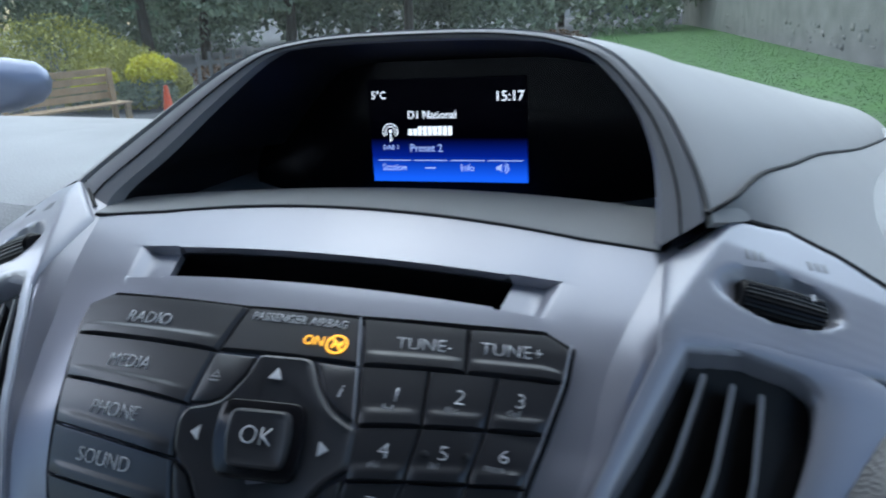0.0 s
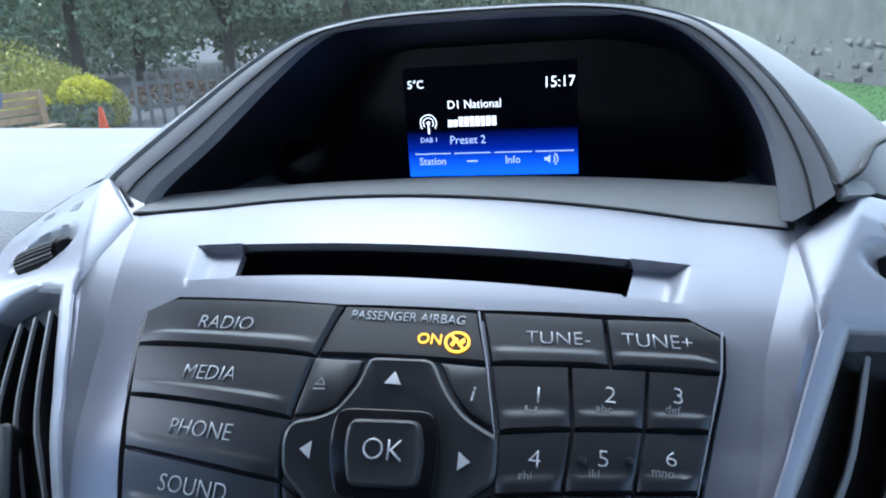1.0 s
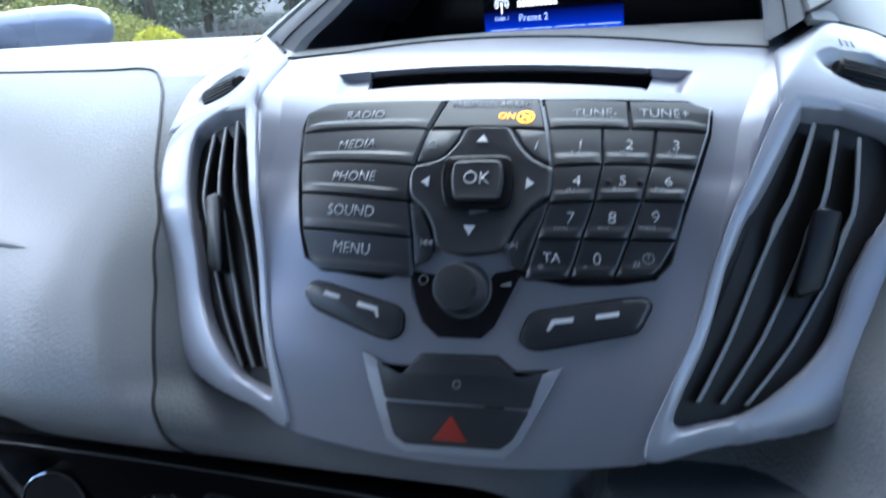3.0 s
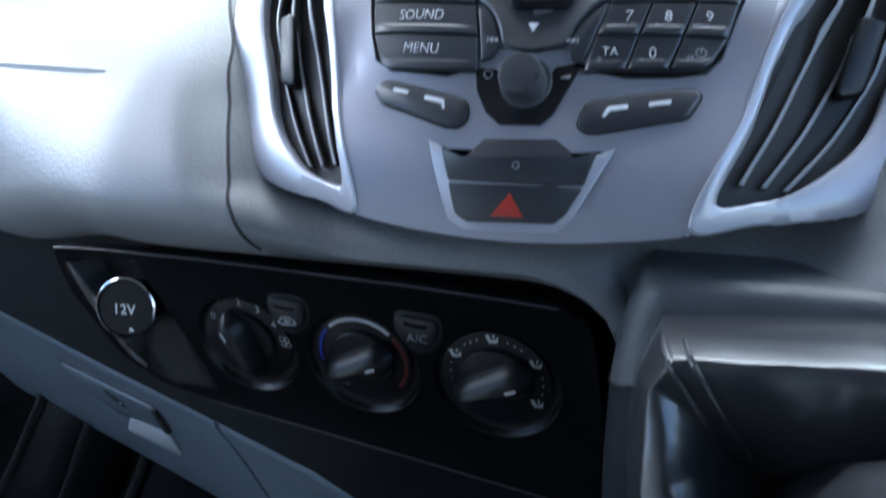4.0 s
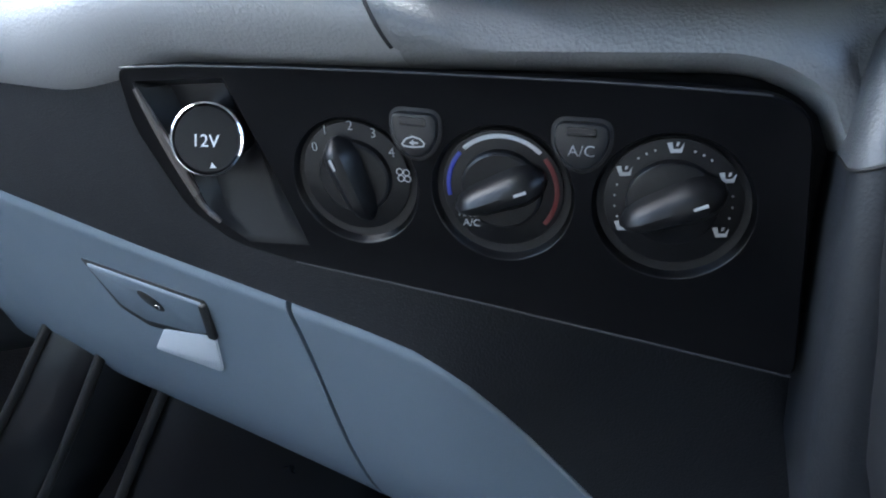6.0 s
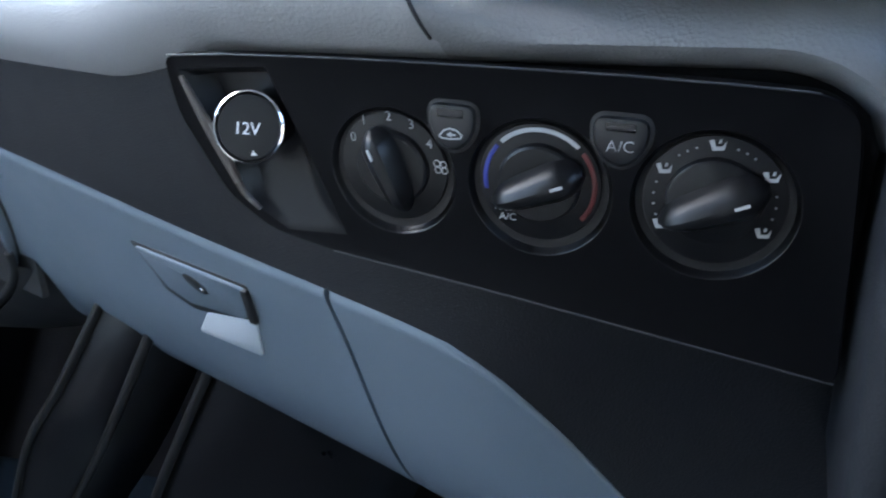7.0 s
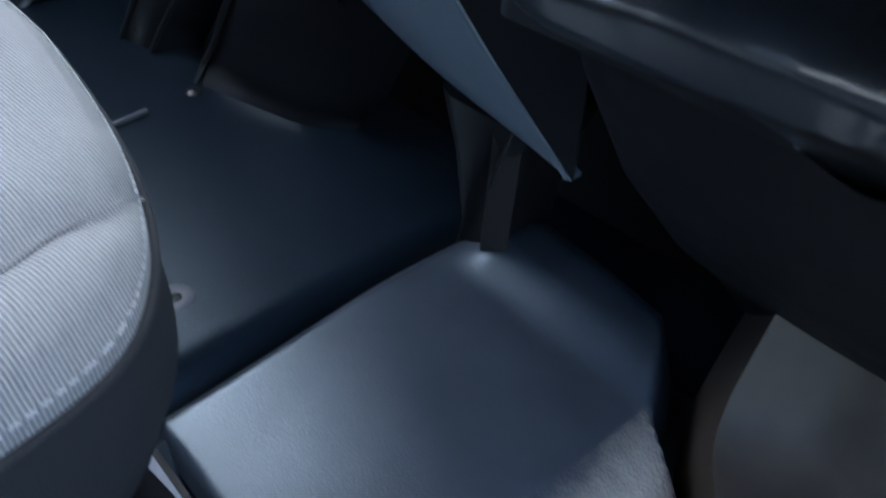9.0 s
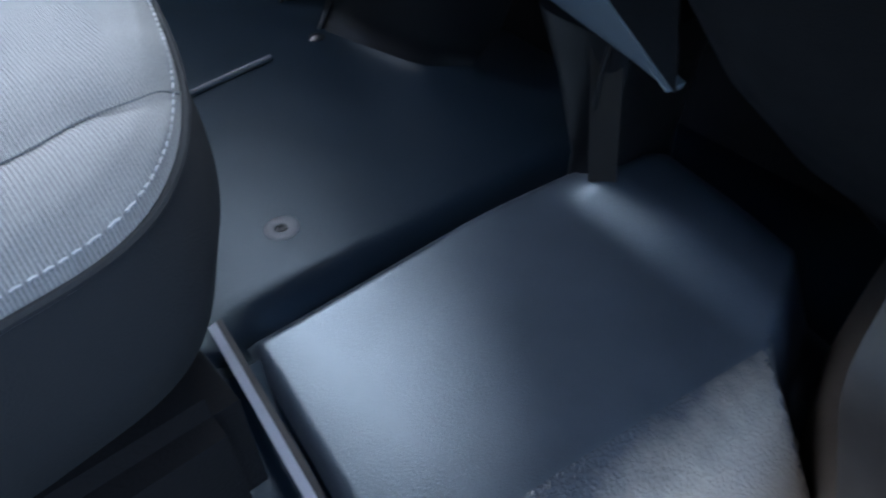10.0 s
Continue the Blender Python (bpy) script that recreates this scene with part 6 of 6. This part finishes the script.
gr = finish(sheet(lambda x, y: V((x, y, GZ)), [-600, -60, -20, -8, 0, 8, 20, 60, 600], [-300, -20, 0, 10, 20, 40, 80, 200, 900], .1), "ground", ASPHALT)
tagged(gr, "grey asphalt car park and road", "ground", kind="structure")
lawn = finish(sheet(lambda u, v: V(((-4.6 + 6.4 * (1 - v) ** 1.6) * (1 - u) + (-.2 + 4.2 * (1 - v) + 9 * max(0, .25 - v)) * u, 41 - 36 * (1 - v), GZ + .05 + .25 * u * (1 - v))), span(0, 1, 20), span(0, 1, 30), .06), "lawn", GRASS_M)
tagged(lawn, "short green grass verge", "lawn", kind="structure")
rng = random.Random(5)
verts, faces = [], []
for i in range(16000):
    u, v = rng.random(), rng.random() ** .7
    v = 1 - v
    x = (-4.6 + 6.4 * (1 - v) ** 1.6) * (1 - u) + (-.2 + 4.2 * (1 - v) + 9 * max(0, .25 - v)) * u
    y, z, h = 41 - 36 * (1 - v), GZ + .05 + .25 * u * (1 - v), rng.uniform(.008, .02)
    dx, dy = rng.uniform(-.03, .03), rng.uniform(-.03, .03)
    o = len(verts)
    verts += [(x - .012, y, z), (x + .012, y, z), (x + dx, y + dy, z + h)]
    faces.append((o, o + 1, o + 2))
me = bpy.data.meshes.new("grass_blades")
me.from_pydata(verts, [], faces)
me.materials.append(leaf_mat("grass blades", (.065, .165, .03), .15))
tagged(new("grass", me), "short green grass blades", "grass", kind="stuff")

wl = thing("stone_wall", "tall weathered grey stone boundary wall", "wall", kind="structure")
WALL_LINE = curve([(-.6, 42, 0), (1.2, 30, 0), (3.5, 17, 0), (7.5, 9, 0), (13, 4, 0)], 6)
part("wall_body", sheet(lambda i, z: V((WALL_LINE[int(i)].x, WALL_LINE[int(i)].y, GZ - .1 + z)), list(range(len(WALL_LINE))), span(0, 3.2, 6), .4), STONE, wl)
rng = random.Random(8)
smesh = []
for j in range(10):
    w, h = rng.uniform(.13, .27), rng.uniform(.075, .115)
    b = box((-w, -.05, -h), (w, .05, h), bev=.03)
    for v in b.verts:
        v.co += V((rng.uniform(-.03, .03), rng.uniform(-.012, .012), rng.uniform(-.022, .022)))
    me = bpy.data.meshes.new("stone")
    b.to_mesh(me)
    b.free()
    me.shade_smooth()
    me.materials.append(STONE)
    smesh.append((w, me))
count = 0
for row in range(12):
    for a, b in zip(WALL_LINE[5:20], WALL_LINE[6:20]):
        seg = b - a
        nrm = V((-seg.y, seg.x, 0)).normalized()
        nrm = -nrm if nrm.x > 0 else nrm
        t = rng.uniform(0, .3)
        while t < seg.length and count < 290:
            w, me = smesh[rng.randrange(10)]
            st = new("stone", me)
            st.parent = wl
            st.matrix_world = Matrix.Translation(a + seg * ((t + w) / seg.length) + nrm * rng.uniform(-.062, -.048) + V((0, 0, GZ + .1 + row * .2 + rng.uniform(-.02, .02)))) @ pose(0, 0, 0, 0, rng.uniform(-4, 4), math.degrees(math.atan2(seg.y, seg.x)))
            count += 1
            t += 2 * w + rng.uniform(-.02, .03)

# bench with its boards
bench = thing("garden_bench", "weathered wooden garden bench with slatted back", "bench")
bo, bd = V((-8.62, 10.2, GZ)), V((-.36, -.93, 0)).normalized()
bn = V((bd.y, -bd.x, 0))
if bn.dot(V((9, -10, 0))) < 0:
    bn = -bn
bmx = Matrix((bd, bn, V((0, 0, 1)))).transposed().to_4x4()
bmx.translation = bo
for k, z in enumerate((.50, .62, .74, .86)):
    part("back_board", box_at(bmx, (0, -.05 - .03 * k, z), (1.8, -.02 - .03 * k, z + .10)), WOOD, bench)
for k in range(4):
    part("seat_board", box_at(bmx, (0, .02 + .11 * k, .42), (1.8, .115 + .11 * k, .45)), WOOD, bench)
for u in (.05, 1.68):
    for v in (0, .40):
        part("leg", box_at(bmx, (u, v, 0), (u + .08, v + .06, .45 if v else .95)), WOOD, bench)
cone = thing("traffic_cone", "orange plastic traffic cone beside the shrub", "traffic cone")
cp = pose(-8.45, 11.2, GZ)
part("cone_body", lathe([(.11, .03), (.10, .05), (.035, .55), (.02, .57), (0, .57)], cp, 24), CONE_M, cone)
part("cone_foot", box_at(cp, (-.2, -.2, 0), (.2, .2, .03)), BLACK, cone)

shrub = thing("clipped_shrub", "clipped olive shrub with yellow variegated leaves at its foot", "shrub")
leafy("crown", [((-12.7, 13.2, .05), (1.95, 1.5, 1.22)), ((-11.1, 13.2, -.15), (1.15, 1.0, .86)), ((-10.2, 13.1, -.25), (.75, .8, .6)), ((-15, 12.9, .05), (2, 1.6, 1.2))], 26000, .038, OLIVE, 1, shrub)
leafy("yellow_leaves", [((-9.7, 12.5, .14), (.46, .42, .32)), ((-10.75, 12.2, .0), (.44, .38, .27)), ((-12.6, 11.7, .2), (.3, .3, .35))], 3600, .05, YELLOW, 2, shrub)
leafy("lower_leaves", [((-9.75, 12.4, -.26), (.55, .42, .34)), ((-10.6, 12.2, -.28), (.7, .42, .3)), ((-12.6, 12.0, -.2), (1.4, .4, .35))], 3800, .05, GREEN2, 3, shrub)
leafy("low_hedge", [((-9.0 + 1.1 * i, 14.3 + 1.35 * i, -.12), (.9, .8, .38)) for i in range(6)], 6000, .05, BROWN, 4, None, label="low brown winter hedge behind the fence", category="hedge")
fence = thing("picket_fence", "silvered wooden picket fence along the hedge", "fence")
for i in range(34):
    t = i / 33
    p = V((-9.0 + 4.6 * t, 13.0 + 6.4 * t, GZ))
    part("picket", box_at(Matrix.Translation(p) @ pose(0, 0, 0, 0, 0, 54), (-.035, -.01, 0), (.035, .01, .98 + .03 * math.sin(i * 2.3))), GREYWOOD, fence)
for z in (.3, .75):
    part("rail", box_at(Matrix.Translation(V((-9.0, 13.02, GZ + z))) @ pose(0, 0, 0, 0, 0, 54.3), (0, .012, 0), (7.9, .045, .08)), GREYWOOD, fence)


def tree(x, y, h, r, seed, material, n=3500):
    rg = random.Random(seed)
    t = thing("tree", "bushy green tree with an uneven crown", "tree", "trees behind the hedge")
    trunk = curve([(x, y, GZ), (x + rg.uniform(-.2, .2), y, GZ + h * .3), (x + rg.uniform(-.3, .3), y, GZ + h * .6)], 5)
    bm = tube(trunk, lambda q: .22 * (1 - q * .6), 8)
    spots = []
    for i in range(9):
        a = rg.uniform(0, 6.283)
        c = V((x + r * .65 * math.cos(a) * rg.random(), y + r * .65 * math.sin(a) * rg.random(), GZ + h * rg.uniform(.3, .88)))
        spots.append((c, (r * rg.uniform(.35, .6),) * 2 + (h * rg.uniform(.12, .22),)))
        tube(curve([trunk[4], trunk[-1].lerp(c, .4), c], 4), lambda q: .07 * (1 - q * .8), 6, bm)
    part("trunk", bm, BARK, t)
    leafy("crown", spots, n, .13, material, seed, t)
    return t


for i, (x, y, h, r) in enumerate(((-22, 19, 7, 3.6), (-17, 22, 8, 3.8), (-13.5, 25, 7, 3.4), (-19, 28, 9, 4.2), (-10.5, 29, 8, 3.6), (-26, 24, 9, 4), (-14, 34, 10, 4.5), (-7.5, 47, 9, 3.5), (2, 52, 9, 4), (-1.5, 58, 8, 3.5), (-30, 17, 8, 4))):
    tree(x, y, h, r, 20 + i, GREEN if i % 2 else GREEN2)
leafy("undergrowth", [((-34 + 2.6 * i, 17 + 1.7 * i + 2 * (i % 3), 1.2 + 1.1 * (i % 2)), (2.4, 1.6, 2.4)) for i in range(13)] + [((-36 + 3.4 * i, 24 + 1.6 * i, 4), (3, 2, 3.5)) for i in range(9)], 60000, .11, GREEN2, 40, None, label="tangled green undergrowth below the trees", category="undergrowth", kind="stuff")
leafy("tree_belt", [((-52 + 3.4 * i, 40 + 3 * math.sin(i * 1.9) + .4 * i, 3 + 2.2 * (i % 3)), (4.0, 2.6, 4.2)) for i in range(20)] + [((-3 + 4.2 * i, 60 + 2 * math.sin(i * 1.7), 3.5 + 2 * (i % 2)), (4, 2.5, 4)) for i in range(8)], 34000, .42, GREEN2, 43, None, label="belt of soft green trees behind the hedge", category="woods", kind="stuff")
leafy("thicket", [((-46 + 2.4 * i, 30 + 2.5 * math.sin(i * 2.3) + .3 * i, .6 + .9 * (i % 2)), (2.2, 1.4, 2.0)) for i in range(20)], 26000, .17, GREEN2, 47, None, label="dense grey-green thicket below the trees", category="undergrowth", kind="stuff")
leafy("far_hedge", [((-20 + 2.6 * i, 59, .5), (1.7, 1, 1.1)) for i in range(4)], 4000, .12, GREEN, 41, None, label="dark clipped hedge across the road", category="hedge")
leafy("far_woods", [((-70 + 11 * i, 110 + 6 * math.sin(i * 2.1), 4), (8, 5, 6.5)) for i in range(14)], 12000, .5, GREEN, 42, None, label="distant dark green woodland", category="woods", kind="stuff")


def car(x, y, turn, paint):
    c = thing("parked_car", "parked car across the road, seen far off", "car", "parked cars")
    m = pose(x, y, GZ, 0, 0, turn)

    def sec(px, w, z0, z1):
        return [m @ V((px, -w, z0)), m @ V((px, -w * .98, (z0 + z1) / 2)), m @ V((px, -w * .8, z1)), m @ V((px, w * .8, z1)), m @ V((px, w * .98, (z0 + z1) / 2)), m @ V((px, w, z0))]
    part("body", loft([sec(-2.1, .7, .35, .7), sec(-2.0, .85, .25, .9), sec(-.9, .88, .22, .98), sec(1.1, .88, .22, .95), sec(2.0, .82, .25, .8), sec(2.15, .7, .35, .6)]), paint, c)
    part("cabin", loft([sec(-1.7, .7, .88, .95), sec(-1.2, .72, .9, 1.42), sec(.2, .72, .9, 1.45), sec(1.0, .7, .88, .98)]), GLOSS, c)
    for px in (-1.35, 1.3):
        for py in (-.82, .82):
            part("wheel", lathe([(.31, -.09), (.33, 0), (.31, .09), (0, .09)], m @ pose(px, py, .32, 90, 0, 0), 20), BLACK, c)


car(-9.5, 60, 15, mat("white car paint", (.7, .7, .7), .3, coat=.5))
car(-5.5, 61, 10, BODY)
mirror_t = thing("door_mirror", "blue-grey painted door mirror outside the windscreen", "mirror")
part("mirror_shell", lathe([(0, -.11), (.028, -.105), (.040, -.06), (.043, 0), (.042, .05), (.032, .09), (.018, .105), (0, .11)], pose(-1.02, .97, .958, 0, 90, 45), 28), BODY, mirror_t)
part("mirror_arm", tube([(-1.04, .96, .93), (-1.06, .86, .89), (-1.03, .72, .88)], .018, 10), BLACK, mirror_t)
